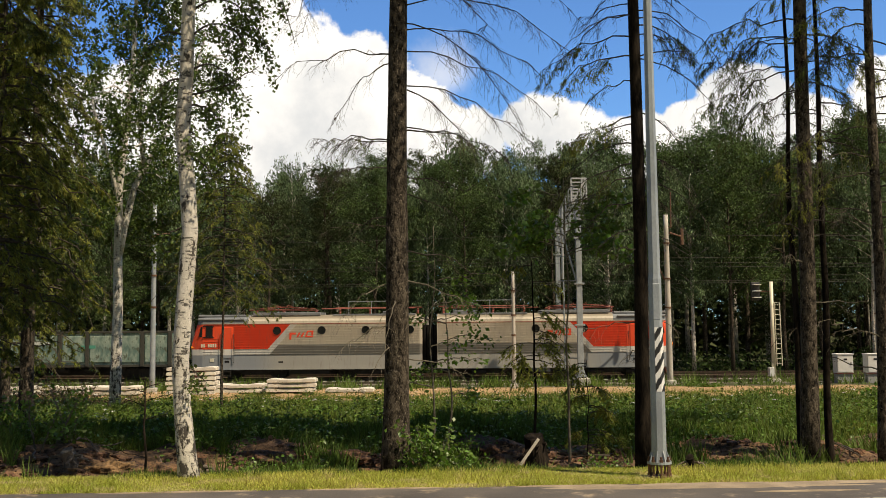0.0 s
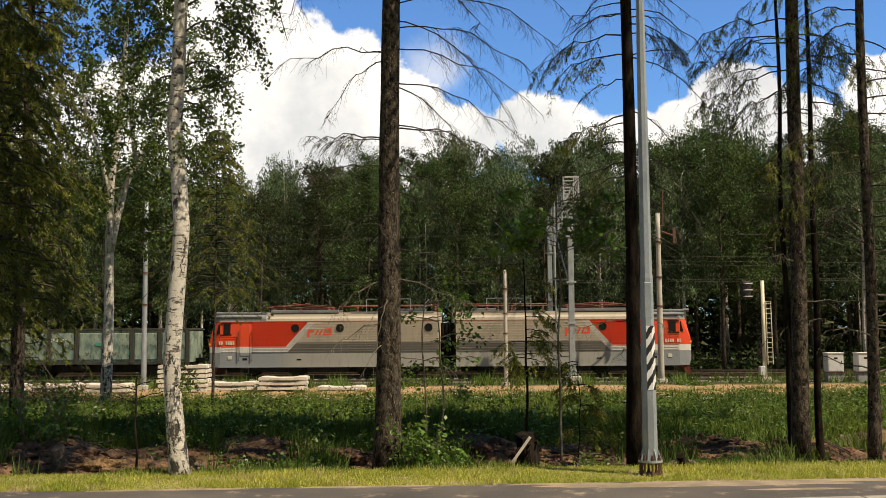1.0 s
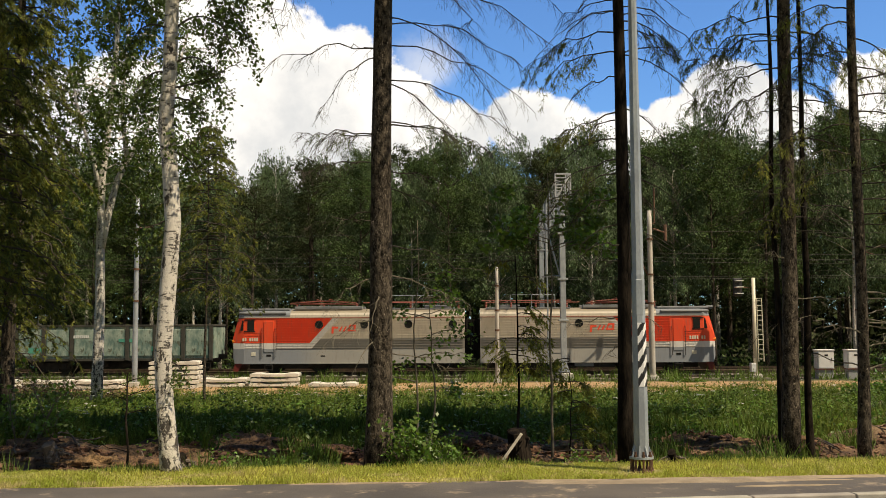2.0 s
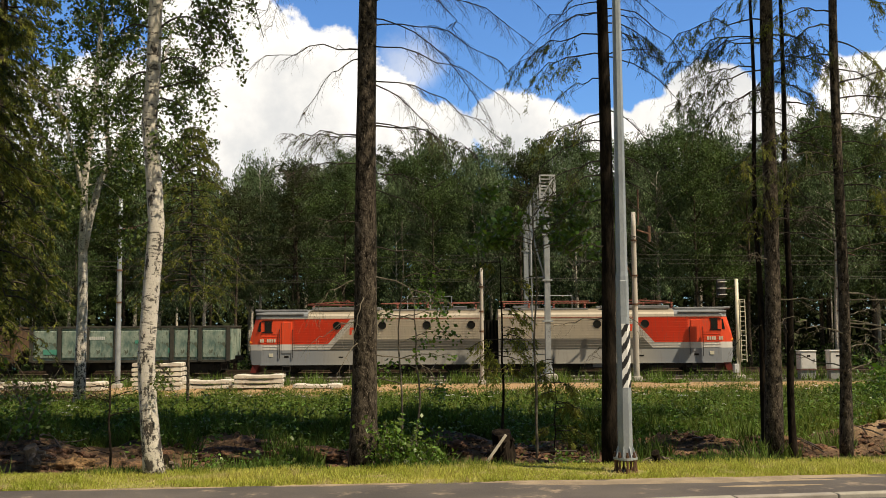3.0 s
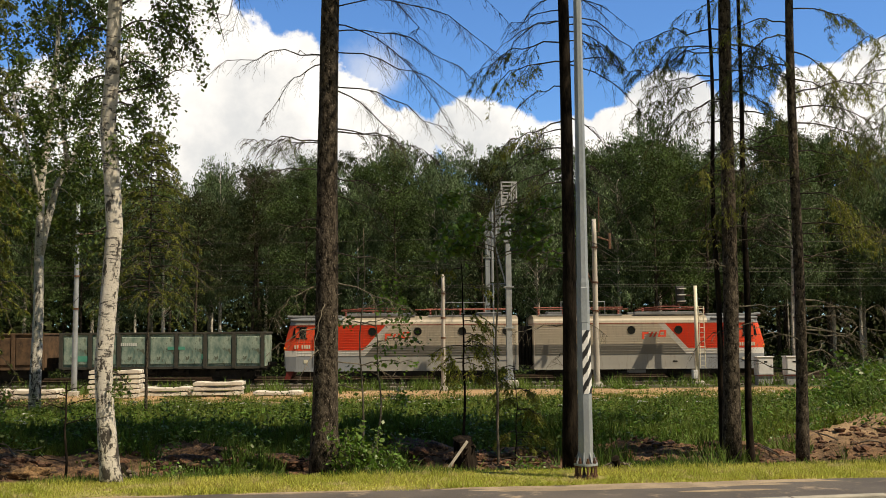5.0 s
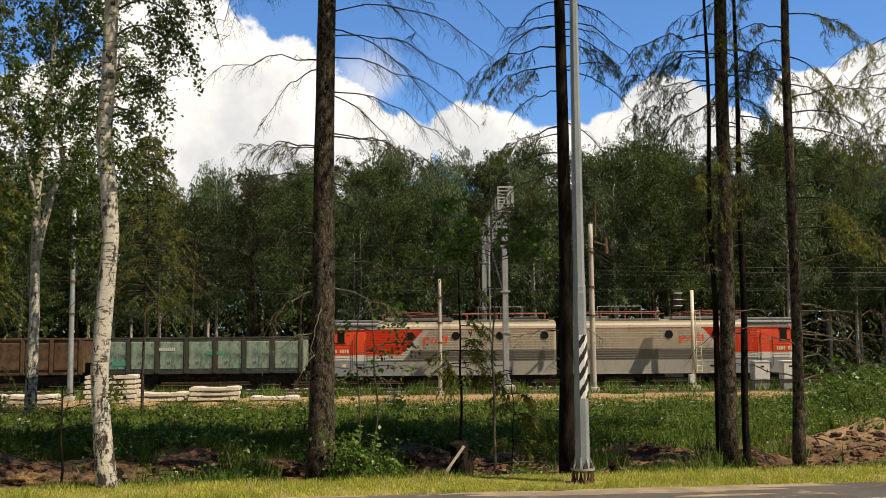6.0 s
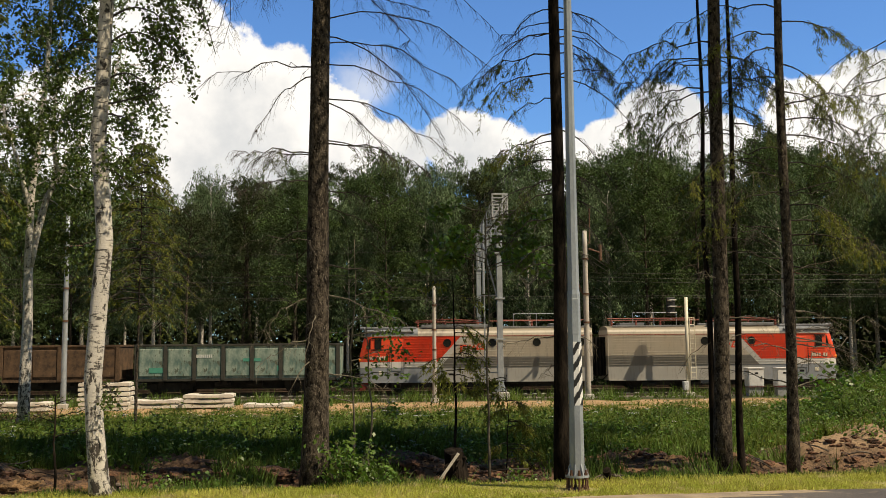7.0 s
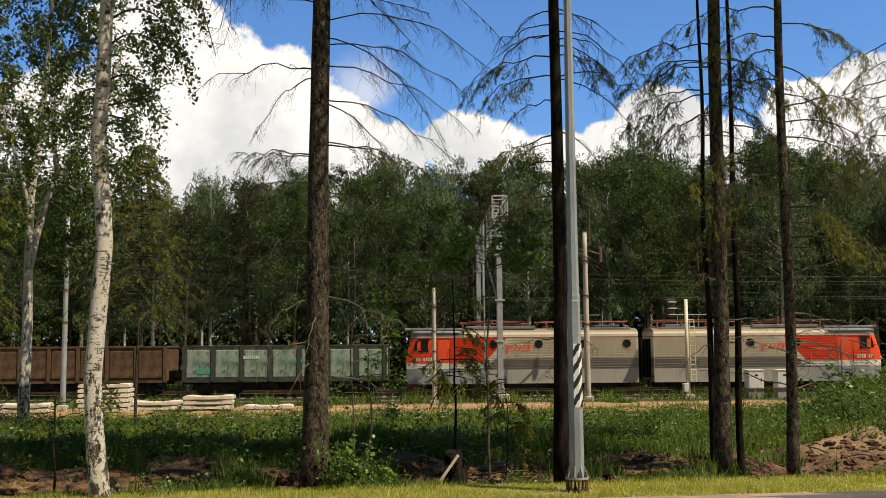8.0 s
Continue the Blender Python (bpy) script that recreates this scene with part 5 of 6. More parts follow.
    conifer("spruce_tree", "spruce with brown bark and thin green hanging sprays", 5.5, 12.6, 0.077, 15, (0.15, 0), "spruce_bark", 6.2, 47, right,
            wild(7, 1.4, 4.4, 17, (0.5, 1.2), (0, 180, 10), 5, (0.0, 0.4)) + wild(12, 1.3, 3.5, 29, (0.7, 1.5), (0, 180), 7, (-0.1, 0.15)) + [(2.9, 355, -0.1, 1.5, 0.1, 8), (1.9, 2, -0.1, 1.4, 0.1, 8)], 1.8, 4000, tips=0.6)
    r = random.Random(16)
    far_right = [(4.3 + 0.28 * k, r.uniform(150, 220), r.uniform(0.0, 0.15), r.uniform(1.1, 1.9), r.uniform(0.3, 0.55), 5) for k in range(8)]
    conifer("spruce_tree", "spruce with green sprays reaching over the bank", 8.6, 14.6, 0.10, 15, (0, 0), "spruce_bark", 8.2, 53, far_right, [], 2.0, 4000)


def leafy(e, sites, per, size, material, name="foliage", hang=0.5, drop=0.0):
    P, A = [], []
    for q in sites:
        for _ in range(per):
            p = along(q, random.uniform(0.2, 1))
            P.append(p + Vector((random.gauss(0, 0.05), random.gauss(0, 0.05), random.gauss(-drop, 0.05))))
            A.append(Vector((random.gauss(0, 1), random.gauss(0, 1), random.gauss(-hang, 0.6))))
    n = len(P)
    s = RNG.uniform(0.6, 1.25, n) * size
    part(name, blades(name, np.array(P), np.array(A), unit(n), s, s * 0.72, material), "", e)["kind"] = "stuff"


def build_birches():
    random.seed(61)
    # birch at the verge
    x, y = -2.92, 11.35
    e = thing("birch_tree", None, "mature birch with black-scarred white bark and hanging leaves", "tree", "birches along the footpath")
    pts = [Vector((x + a, y, gz(x, y) - 0.2 + h)) for h, a in ((0, 0.07), (0.35, 0.03), (0.95, -0.03), (1.5, -0.06), (2.2, -0.02), (3.0, 0.03), (3.6, -0.01), (4.15, -0.07), (4.8, -0.03), (5.4, -0.02), (6.5, 0.02), (7.5, 0.08), (8.7, 0.0), (10.2, 0.1), (12.0, 0.1))]
    bm = bmesh.new()
    tube(bm, pts, [0.145, 0.113, 0.101, 0.098, 0.095, 0.091, 0.090, 0.087, 0.082, 0.079, 0.075, 0.065, 0.05, 0.03, 0.008], 18, 0.1)
    part("trunk", bm, "birch_bark", e, smooth=True)
    sites = []
    for h, hd, ri, L, dr, tw in [(4.6, 10, 0.9, 1.1, 1.3, 22), (5.0, 350, 1.0, 1.4, 1.4, 26), (5.3, 20, 1.1, 1.6, 1.5, 28), (4.2, 5, 0.5, 0.75, 0.9, 14), (3.9, 340, 0.3, 0.6, 1.0, 12), (5.6, 0, 1.0, 1.5, 1.3, 26), (5.0, 185, 0.9, 0.9, 1.4, 18), (5.5, 170, 1.0, 1.2, 1.3, 20), (4.5, 200, 0.5, 0.6, 1.0, 10), (6.2, 5, 1.0, 1.8, 1.8, 34), (6.0, 330, 0.9, 1.6, 1.6, 28), (6.6, 15, 0.8, 2.0, 2.1, 34), (3.6, 30, 0.2, 0.5, 0.8, 8), (1.2, 0, 0.3, 0.45, 0.9, 6), (2.8, 200, 0.2, 0.4, 0.6, 5)]:
        q = limb(pts[0], hd, ri, L * 0.6, dr)
        st = min(pts, key=lambda p: abs(p.z - h))
        q = [p - pts[0] + Vector((st.x, st.y, h)) for p in q]
        bm = bmesh.new()
        tube(bm, q, [0.013 * (1 - 0.8 * k / 9) + 0.002 for k in range(10)], 5)
        sites += twigs(bm, q, 0.0025, int(tw * 0.8), 0.36, 1.0)
        part("branch", bm, "twig", e)
    leafy(e, sites, 10, 0.052, "leaf_birch", hang=0.8, drop=0.03)
    bm = bmesh.new()
    q = limb((x, y, 4.35), -10, 0.1, 0.85, -0.25)
    tube(bm, q, [0.012 * (1 - 0.8 * k / 9) + 0.002 for k in range(10)], 5)
    twigs(bm, q, 0.0028, 10, 0.25, 0.4)
    part("dead_branch", bm, "twig", e)
    p, _ = crown_points(7000, 11.5, 7.0, 1.7, "round", 160, 1.6)
    p = p[p[:, 2] > 6.6]
    n = len(p)
    s = RNG.uniform(0.08, 0.16, n)
    part("crown", blades("crown", p + np.array([x, y, 0]), unit(n), unit(n), s, s * 0.7, "leaf_birch"), "", e)
    # forked birch in the meadow
    x, y = -13.1, 40.0
    z = gz(x, y)
    e = thing("birch_tree", None, "tall forked birch with white stems standing in the meadow", "tree", "birches along the footpath")
    stems = [([(0, 0, -0.3), (0.02, 0, 1.5), (0.06, 0, 4), (0.02, 0, 6.5), (0.04, 0, 9), (0.3, 0, 11.5), (0.5, 0, 14), (0.6, 0, 17), (0.65, 0, 20)], 0.24),
             ([(0.05, 0, 6.2), (0.2, 0.1, 7.2), (0.55, 0.3, 9), (1.1, 0.5, 10.2), (1.75, 0.7, 11.6), (2.6, 1.0, 13.0), (3.2, 1.0, 15.5)], 0.17),
             ([(0.02, 0, 8.0), (-0.25, -0.2, 9.8), (-0.9, -0.3, 11.8), (-1.3, -0.3, 14)], 0.11), ([(0.9, 0.4, 9.9), (0.75, 0.2, 11.5), (0.9, 0, 14), (1.1, 0, 17)], 0.11)]
    bm = bmesh.new()
    allp = []
    for st, r in stems:
        q = [Vector(p) + Vector((x, y, z)) for p in st]
        tube(bm, q, [r * (1 - 0.8 * k / (len(q) - 1)) for k in range(len(q))], 12, 0.1)
        allp.append(q)
    for k in range(44):
        q = allp[k % 4]
        s = along(q, random.uniform(0.45, 1.0))
        if s.z > z + 7:
            t = limb(s, random.uniform(0, 360), 0.7, random.uniform(1.2, 2.6), 1.1)
            tube(bm, t, [0.035 * (1 - 0.85 * j / 9) + 0.004 for j in range(10)], 4)
    part("trunk", bm, "birch_bark", e, smooth=True)
    n = 38000
    p, _ = crown_points(n, 21.0, 6.8, 3.6, "round", 620, 1.5)
    p[:, 0] += 0.6 + x
    p[:, 1] += y
    p[:, 2] += z
    s = RNG.uniform(0.10, 0.19, n)
    a = unit(n)
    a[:, 2] -= 0.6
    part("crown", blades("crown", p, a, unit(n), s, s * 0.7, "leaf_birch", tri=True), "", e)


def shaggy_spruce(x, y, height, low, radius, seed, label):
    """A bushy spruce hung with olive sprays down to its low limbs."""
    random.seed(seed)
    z = gz(x, y)
    e = thing("spruce_tree", None, label, "tree", "bushy spruces beside the path")
    pts = spine((x, y, z), height, (0.1, 0), 0.08, 16, seed)
    bm = bmesh.new()
    tube(bm, pts, [(0.13 if height > 12 else 0.06) * (1.2 if k == 0 else 1 - 0.85 * k / 16) for k in range(17)], 12, 0.06)
    part("trunk", bm, "spruce_bark", e, smooth=True)
    bm = bmesh.new()
    tips, P, A = [], [], []
    h = low
    while h < (min(height - 0.3, 8.5) if height > 12 else height - 0.2):
        for hd in range(0, 360, 52):
            f = (h - low) / (height - low)
            L = radius * (1 - f) ** 0.7 * random.uniform(0.65, 1.15)
            q = limb((*along(pts, h / height).to_2d(), z + h + random.uniform(-0.15, 0.15)), hd + random.uniform(-25, 25) + h * 40, 0.1, L, 0.45)
            tube(bm, q, [0.018 * (1 - 0.8 * k / 9) + 0.003 for k in range(10)], 4)
            tips += twigs(bm, q, 0.004, 8, 0.5, 0.55, 1, 2)
        h += 0.36
    part("twigwork", bm, "twig", e)["kind"] = "stuff"
    half = len(tips) // 2
    random.shuffle(tips)
    part("needle_spray", blades("needle_spray", *needles(tips[:half], 22, 0.080, 0.018, 0.5), "needle_tip", tri=True), "", e)["kind"] = "stuff"
    part("needle_spray", blades("needle_spray", *needles(tips[half:], 22, 0.080, 0.018, 0.5), "needle_near", tri=True), "", e)["kind"] = "stuff"
    if height > 12:
        top_crown(e, x, y, 8.0, z + height, radius * 0.75, 2000, "needle_near")


def build_saplings():
    random.seed(71)
    sap = (("leafy_sapling", "slender rowan sapling with pale stem and bright leaves", 0.1, 13.2, 2.3, "leaf_bush", "moss_twig", 0.018, [(1.0, 40), (1.3, 200), (1.7, 10), (1.9, 170), (2.1, 60), (2.2, 300)], 0.75, 8),
           ("leafy_sapling", "tall thin rowan sapling with bright leaves at its top", 1.62, 13.1, 3.75, "leaf_bush", "moss_twig", 0.02, [(2.8, 0), (2.9, 180), (2.95, 20), (3.0, 200), (3.05, 340), (3.1, 160), (3.15, 30), (3.2, 190), (3.3, 10), (3.4, 350), (3.5, 180), (2.75, 350), (2.85, 170)], 0.8, 13),
           ("leafy_sapling", "young maple with arching leafy twigs beside an old spruce", -0.1, 12.9, 3.2, "leaf_bush", "moss_twig", 0.016, [(1.7, 10), (2.0, 350), (2.2, 20), (2.5, 0), (1.2, 200), (1.5, 340)], 0.7, 5))
    for name, label, x, y, h, lm, bk, r, limbs_, L, per in sap:
        z = gz(x, y)
        e = thing(name, None, label, "sapling", "saplings on the bank")
        pts = spine((x, y, z), h, (random.uniform(-0.1, 0.1), 0), 0.09, 12, x * 7)
        bm = bmesh.new()
        tube(bm, pts, [r * (1 - 0.75 * k / 12) for k in range(13)], 8)
        part("stem", bm, bk, e, smooth=True)
        bm = bmesh.new()
        sites = []
        for hh, hd in limbs_:
            q = limb(along(pts, hh / h), hd + random.uniform(-20, 20), 0.35, L * random.uniform(0.6, 1.1), 0.35)
            tube(bm, q, [0.008 * (1 - 0.8 * k / 9) + 0.0015 for k in range(10)], 4)
            sites += twigs(bm, q, 0.002, 7, 0.3, 0.3, 0) + [q[4:]]
        part("twigwork", bm, bk, e)["kind"] = "stuff"
        leafy(e, sites, per, 0.09 if h > 3.5 else 0.065, lm, hang=0.4)
    # spruce saplings
    for x, y, h, R in ((1.2, 13.2, 2.55, 0.75), (1.95, 13.6, 1.35, 0.6)):
        z = gz(x, y)
        e = thing("spruce_sapling", None, "thin spruce sapling with dark stem and sparse olive sprays", "sapling", "saplings on the bank")
        pts = spine((x, y, z), h, (0, 0), 0.05, 10, x)
        bm = bmesh.new()
        tube(bm, pts, [(0.021 if R > 0.7 else 0.011) * (1 - 0.7 * k / 10) for k in range(11)], 8)
        part("stem", bm, "dark_shaded_bark", e, smooth=True)
        bm = bmesh.new()
        s = []
        for k in range(15):
            hh = h * random.uniform(0.42 if R > 0.7 else 0.2, 1.0)
            q = limb(along(pts, hh / h), random.choice((0, 180)) + random.uniform(-50, 50), 0.15, R * random.uniform(0.5, 1.0) * (1.3 - 0.8 * hh / h), 0.45)
            tube(bm, q, [0.006 * (1 - 0.8 * j / 9) + 0.0015 for j in range(10)], 4)
            s += twigs(bm, q, 0.002, 7, 0.25, 0.7, 1)
        part("twigwork", bm, "twig", e)["kind"] = "stuff"
        part("needle_spray", blades("needle_spray", *needles(s, 15, 0.065, 0.017), "needle_tip", tri=True), "", e)["kind"] = "stuff"
    # dead sapling like a black stake
    x, y = -3.58, 12.1
    z = gz(x, y)
    e = thing("dead_sapling", None, "thin black dead sapling with a few bare twigs", "sapling")
    pts = spine((x, y, z), 1.35, (-0.02, 0), 0.04, 8, 3)
    bm = bmesh.new()
    tube(bm, pts, [0.02 * (1 - 0.6 * k / 8) for k in range(9)], 6)
    for hh, hd in ((1.05, 160), (1.1, 20), (1.2, 190), (0.5, 200), (0.9, 0), (1.25, 350)):
        q = limb(along(pts, hh / 1.35), hd, 0.35, random.uniform(0.2, 0.5), 0.1)
        tube(bm, q, [0.006 * (1 - 0.8 * j / 9) + 0.0015 for j in range(10)], 4)
        twigs(bm, q, 0.002, 3, 0.15, 0.3, 0)
    part("stem", bm, "dark_shaded_bark", e)


def leaf_bush(x, y, radius, height, n, size, label, seed, material="leaf_bush"):
    random.seed(seed)
    z = gz(x, y)
    e = thing("bush", None, label, "bush", "bushes on the bank")
    bm = bmesh.new()
    sites = []
    for k in range(n):
        q = limb((x + random.gauss(0, radius * 0.25), y + random.gauss(0, radius * 0.25), z - 0.05), random.uniform(0, 360), height / radius * random.uniform(0.5, 1.2), radius * random.uniform(0.4, 1.0), 0.35)
        tube(bm, q, [0.007 * (1 - 0.8 * j / 9) + 0.0015 for j in range(10)], 4)
        sites += [q[3:]] + twigs(bm, q, 0.002, 4, 0.2, 0.2, 0)
    part("stemwork", bm, "moss_twig", e)["kind"] = "stuff"
    leafy(e, sites, 5, size, material, hang=0.2)


def build_lamp_post():
    x, y = 2.345, 11.0
    z = gz(x, y)
    e = thing("lamp_post", pose(x, y, z - 0.045, 0, 0, -1), "octagonal galvanised lamp post with black and white warning stripes", "lamp post")
    H = 9.0
    n = 8

    def rad(h):
        return 0.079 - 0.0059 * h

    def ring(bm, h, r, turn=0.0):
        return [bm.verts.new((r * math.cos(2 * math.pi * (k + 0.5) / n + turn), r * math.sin(2 * math.pi * (k + 0.5) / n + turn), h)) for k in range(n)]

    bm = bmesh.new()
    hs = (0.2, 0.9, 1.65, 2.2, 2.25, 4, 6, H)
    rs = [ring(bm, h, rad(h) + (0.006 if h <= 2.2 else 0)) for h in hs]
    for a, b in zip(rs, rs[1:]):
        for k in range(n):
            bm.faces.new((a[k], a[(k + 1) % n], b[(k + 1) % n], b[k]))
    bm.faces.new(rs[0][::-1])
    bm.faces.new(rs[-1])
    shaft = part("shaft", bm, "galvanised", e)
    # service hatch with a dark seam
    bm = bmesh.new()
    box(bm, -0.04, 0.04, -rad(2.0) - 0.004, -rad(2.0) + 0.03, 1.75, 2.15, 0.008)
    part("hatch", bm, "galvanised", shaft)
    # striped wrap on the sides towards the road
    band0, band1, faces = 0.97, 1.67, (6, 7)
    m = 26
    for colour, name in ((0, "black_stripe"), (1, "white_stripe")):
        bands = {}
        for fc in faces:
            for j in range(8):
                for i in range(m * 2):
                    h0, h1 = band0 + (band1 - band0) * i / (m * 2), band0 + (band1 - band0) * (i + 1) / (m * 2)
                    s0, s1 = j / 8, (j + 1) / 8
                    run = (h0 - band0) / 0.18 - 0.5 * ((fc - faces[0]) + s0) + 4
                    if int(run * 2) % 2 != colour:
                        continue
                    bm = bands.setdefault(int(run * 2), None) or bmesh.new()
                    bands[int(run * 2)] = bm
                    c = []
                    for h, s in ((h0, s0), (h0, s1), (h1, s1), (h1, s0)):
                        r = rad(h) + 0.009
                        a0, a1 = 2 * math.pi * (fc - 0.5) / n, 2 * math.pi * (fc + 0.5) / n
                        c.append(bm.verts.new((r * (math.cos(a0) * (1 - s) + math.cos(a1) * s), r * (math.sin(a0) * (1 - s) + math.sin(a1) * s), h)))
                    bm.faces.new(c)
        for bm in bands.values():
            part(name, bm, "black_paint" if colour == 0 else "white_paint", shaft)
    # base: two flanges on bolts, gussets
    for h, name in ((0.05, "lower_flange"), (0.2, "upper_flange")):
        bm = bmesh.new()
        tube(bm, [(0, 0, h - 0.012), (0, 0, h + 0.012)], 0.132, 24)
        part(name, bm, "rust_steel" if h < 0.1 else "galvanised", e)
    bm = bmesh.new()
    tube(bm, [(0, 0, 0.0), (0, 0, 0.2)], [0.012, 0.012], 8)
    for zz in (0.075, 0.18, 0.225):
        tube(bm, [(0, 0, zz - 0.014), (0, 0, zz + 0.014)], 0.02, 6)
    tube(bm, [(0, 0, 0.2), (0, 0, 0.27)], [0.012, 0.012], 8)
    me = mesh_of("bolt", bm, "rust_steel")
    for k in range(8):
        part("bolt", me, "", e, m=pose(0.112 * math.cos(k * math.pi / 4), 0.112 * math.sin(k * math.pi / 4), 0))
    bm = bmesh.new()
    prism(bm, [(0.07, 0.21), (0.127, 0.21), (0.072, 0.36)], -0.006, 0.006)
    me = mesh_of("gusset", bm, "galvanised")
    for k in range(8):
        part("gusset", me, "", e, m=pose(0, 0, 0, 0, 0, 22.5 + 45 * k))
    bm = bmesh.new()
    tube(bm, [(0, 0, -0.2), (0, 0, 0.035)], 0.105, 14)
    part("footing", bm, "mast_concrete", e)


def lump(x, y, sx, sy, sz, seed, label, name="soil_mound", material="soil_lump"):
    bm = bmesh.new()
    bmesh.ops.create_icosphere(bm, subdivisions=4, radius=1.0)
    for v in bm.verts:
        c = v.co.copy()
        k = 0.9 + 0.45 * noise.noise(c * 1.6 + Vector((seed, 0, 0))) + 0.30 * noise.noise(c * 4.2 + Vector((0, seed, 0))) + 0.20 * noise.noise(c * 9 + Vector((seed, 0, 0))) + 0.13 * noise.noise(c * 19)
        v.co = Vector((c.x * sx * k, c.y * sy * k, c.z * sz * k))
    solid(name, bm, material, label, "soil" if name == "soil_mound" else "stump", group="clods on the bank", smooth=True, m=pose(x, y, gz(x, y) - sz * 0.25))


def build_bank():
    r = random.Random(3)
    for x, y, sx, sy, sz in ((-4.4, 12.9, 0.6, 0.35, 0.28), (-3.85, 13.0, 0.55, 0.4, 0.30), (-3.3, 12.7, 0.35, 0.3, 0.22), (-2.2, 13.3, 0.6, 0.35, 0.24), (-1.5, 13.5, 0.5, 0.3, 0.22), (0.55, 13.8, 0.45, 0.35, 0.25),
                             (1.9, 13.9, 0.5, 0.3, 0.22), (3.35, 13.6, 0.3, 0.2, 0.22), (4.2, 13.7, 0.25, 0.2, 0.18), (5.1, 14.0, 0.4, 0.25, 0.18), (-5.6, 13.2, 0.5, 0.35, 0.2)):
        lump(x, y, sx, sy, sz * 0.55, r.random() * 40, "crumbling mound of reddish-brown soil on the bank")
    # uprooted stumps
    for x, y, s, label in ((-4.7, 12.7, 0.22, "split grey-brown root stump in soil"), (1.17, 12.75, 0.36, "dark broken tree stump on the bank"), (-3.05, 12.6, 0.22, "blackened stump beside a birch"), (2.85, 11.6, 0.13, "small dark stump in mown grass")):
        z = gz(x, y)
        e = thing("stump", pose(x, y, z, 0, 0, 200), label, "stump", "stumps on the bank")
        bm = bmesh.new()
        tube(bm, [(0, 0, -0.1), (0, 0, s * 0.4), (0.03, 0, s * 0.9), (0.05, 0.02, s * 1.15)], [s * 0.48, s * 0.40, s * 0.37, s * 0.34], 14, 0.3)
        part("stump_body", bm, "dead_wood" if x < -4 else "dark_shaded_bark", e)
        rr = random.Random(int(s * 1000))
        for k in range(7):
            bm = bmesh.new()
            q = limb((0, 0, s * rr.uniform(0.2, 0.9)), rr.uniform(0, 360), rr.uniform(-0.1, 0.5), s * rr.uniform(0.5, 0.9) if s > 0.3 else s * rr.uniform(1.0, 2.0), 0.4)
            tube(bm, q, [s * 0.14 * (1 - 0.85 * j / 9) for j in range(10)], 6, 0.3)
            part("root", bm, "dark_shaded_bark" if s > 0.3 else "dead_wood", e)
    # small clods
    n = 3600
    cx, ce = RNG.uniform(-6.5, 8.5, n), RNG.uniform(1.6, 3.5, n)
    verts, faces = [], []
    bm0 = bmesh.new()
    bmesh.ops.create_icosphere(bm0, subdivisions=1, radius=1.0)
    ico = [v.co.copy() for v in bm0.verts]
    tri = [[v.index for v in f.verts] for f in bm0.faces]
    bm0.free()
    for i in range(n):
        x, y = cx[i], 10.43 + 0.075 * cx[i] + ce[i]
        s = 0.010 + 0.075 * RNG.uniform(0, 1) ** 3
        o = len(verts)
        z = gz(x, y)
        for c in ico:
            k = s * RNG.uniform(0.6, 1.25)
            verts.append((x + c.x * k * 1.3, y + c.y * k, z + c.z * k * 0.7))
        faces += [[a + o for a in f] for f in tri]
    me = bpy.data.meshes.new("clods")
    me.from_pydata(verts, [], faces)
    me.materials.append(MATS["soil_lump"])
    tagged(new("clods", me), "scattered brown clods of earth on the bank", "soil", kind="stuff")
    # leaning plank and loose sticks
    bm = bmesh.new()
    box(bm, -0.017, 0.017, -0.012, 0.012, 0, 0.58, 0.004)
    solid("plank", bm, "pale_wood", "pale weathered plank, toned as if sunlit, leaning on a stump", "plank", m=pose(0.82, 12.35, gz(0.82, 12.35) + 0.02, -6, 37, 0))
    for k in range(26):
        x, y = r.uniform(-5.5, 7), r.uniform(12.4, 14.3)
        bm = bmesh.new()
        L = r.uniform(0.25, 0.9)
        q = [(-L / 2, 0, 0), (-L / 6, 0.02, 0.03), (L / 5, -0.02, 0.02), (L / 2, 0.02, 0.05)]
        tube(bm, q, [0.014, 0.012, 0.010, 0.005], 5)
        solid("stick", bm, "dead_wood", "broken grey stick lying on bare soil", "stick", group="sticks on the bank", m=pose(x, y, gz(x, y) + 0.03, r.uniform(-10, 10), r.uniform(-25, 10), r.uniform(0, 180)))


build_lamp_post()
build_conifers()
build_birches()
for a in ((-7.55, 15.4, 14, 2.3, 1.8, 81), (-9.3, 19.0, 16, 1.6, 2.0, 82), (-10.9, 25.0, 17, 2.2, 2.2, 84), (-13.0, 27.0, 17, 1.6, 2.4, 85), (-7.3, 17.6, 13, 2.6, 1.4, 87), (-6.3, 13.9, 9, 2.2, 1.15, 88)):
    shaggy_spruce(*a, "bushy spruce hung with olive-green sprays")
shaggy_spruce(-8.2, 37.0, 10.6, 4.2, 3.0, 89, "spruce with olive-green sprays standing in the meadow")
build_saplings()
leaf_bush(-0.22, 11.9, 0.33, 0.85, 32, 0.066, "leafy green bush at the foot of an old spruce", 91)
leaf_bush(0.18, 12.0, 0.26, 0.6, 22, 0.062, "leafy green bush at the foot of an old spruce", 92)
leaf_bush(-1.75, 12.6, 0.3, 0.35, 16, 0.06, "low leafy shrub on bare soil", 93)
leaf_bush(-2.4, 12.1, 0.25, 0.45, 12, 0.05, "low leafy shrub beside a birch", 94)
leaf_bush(-5.3, 13.8, 0.6, 1.5, 22, 0.07, "tall leafy shrub under bushy spruces", 95)
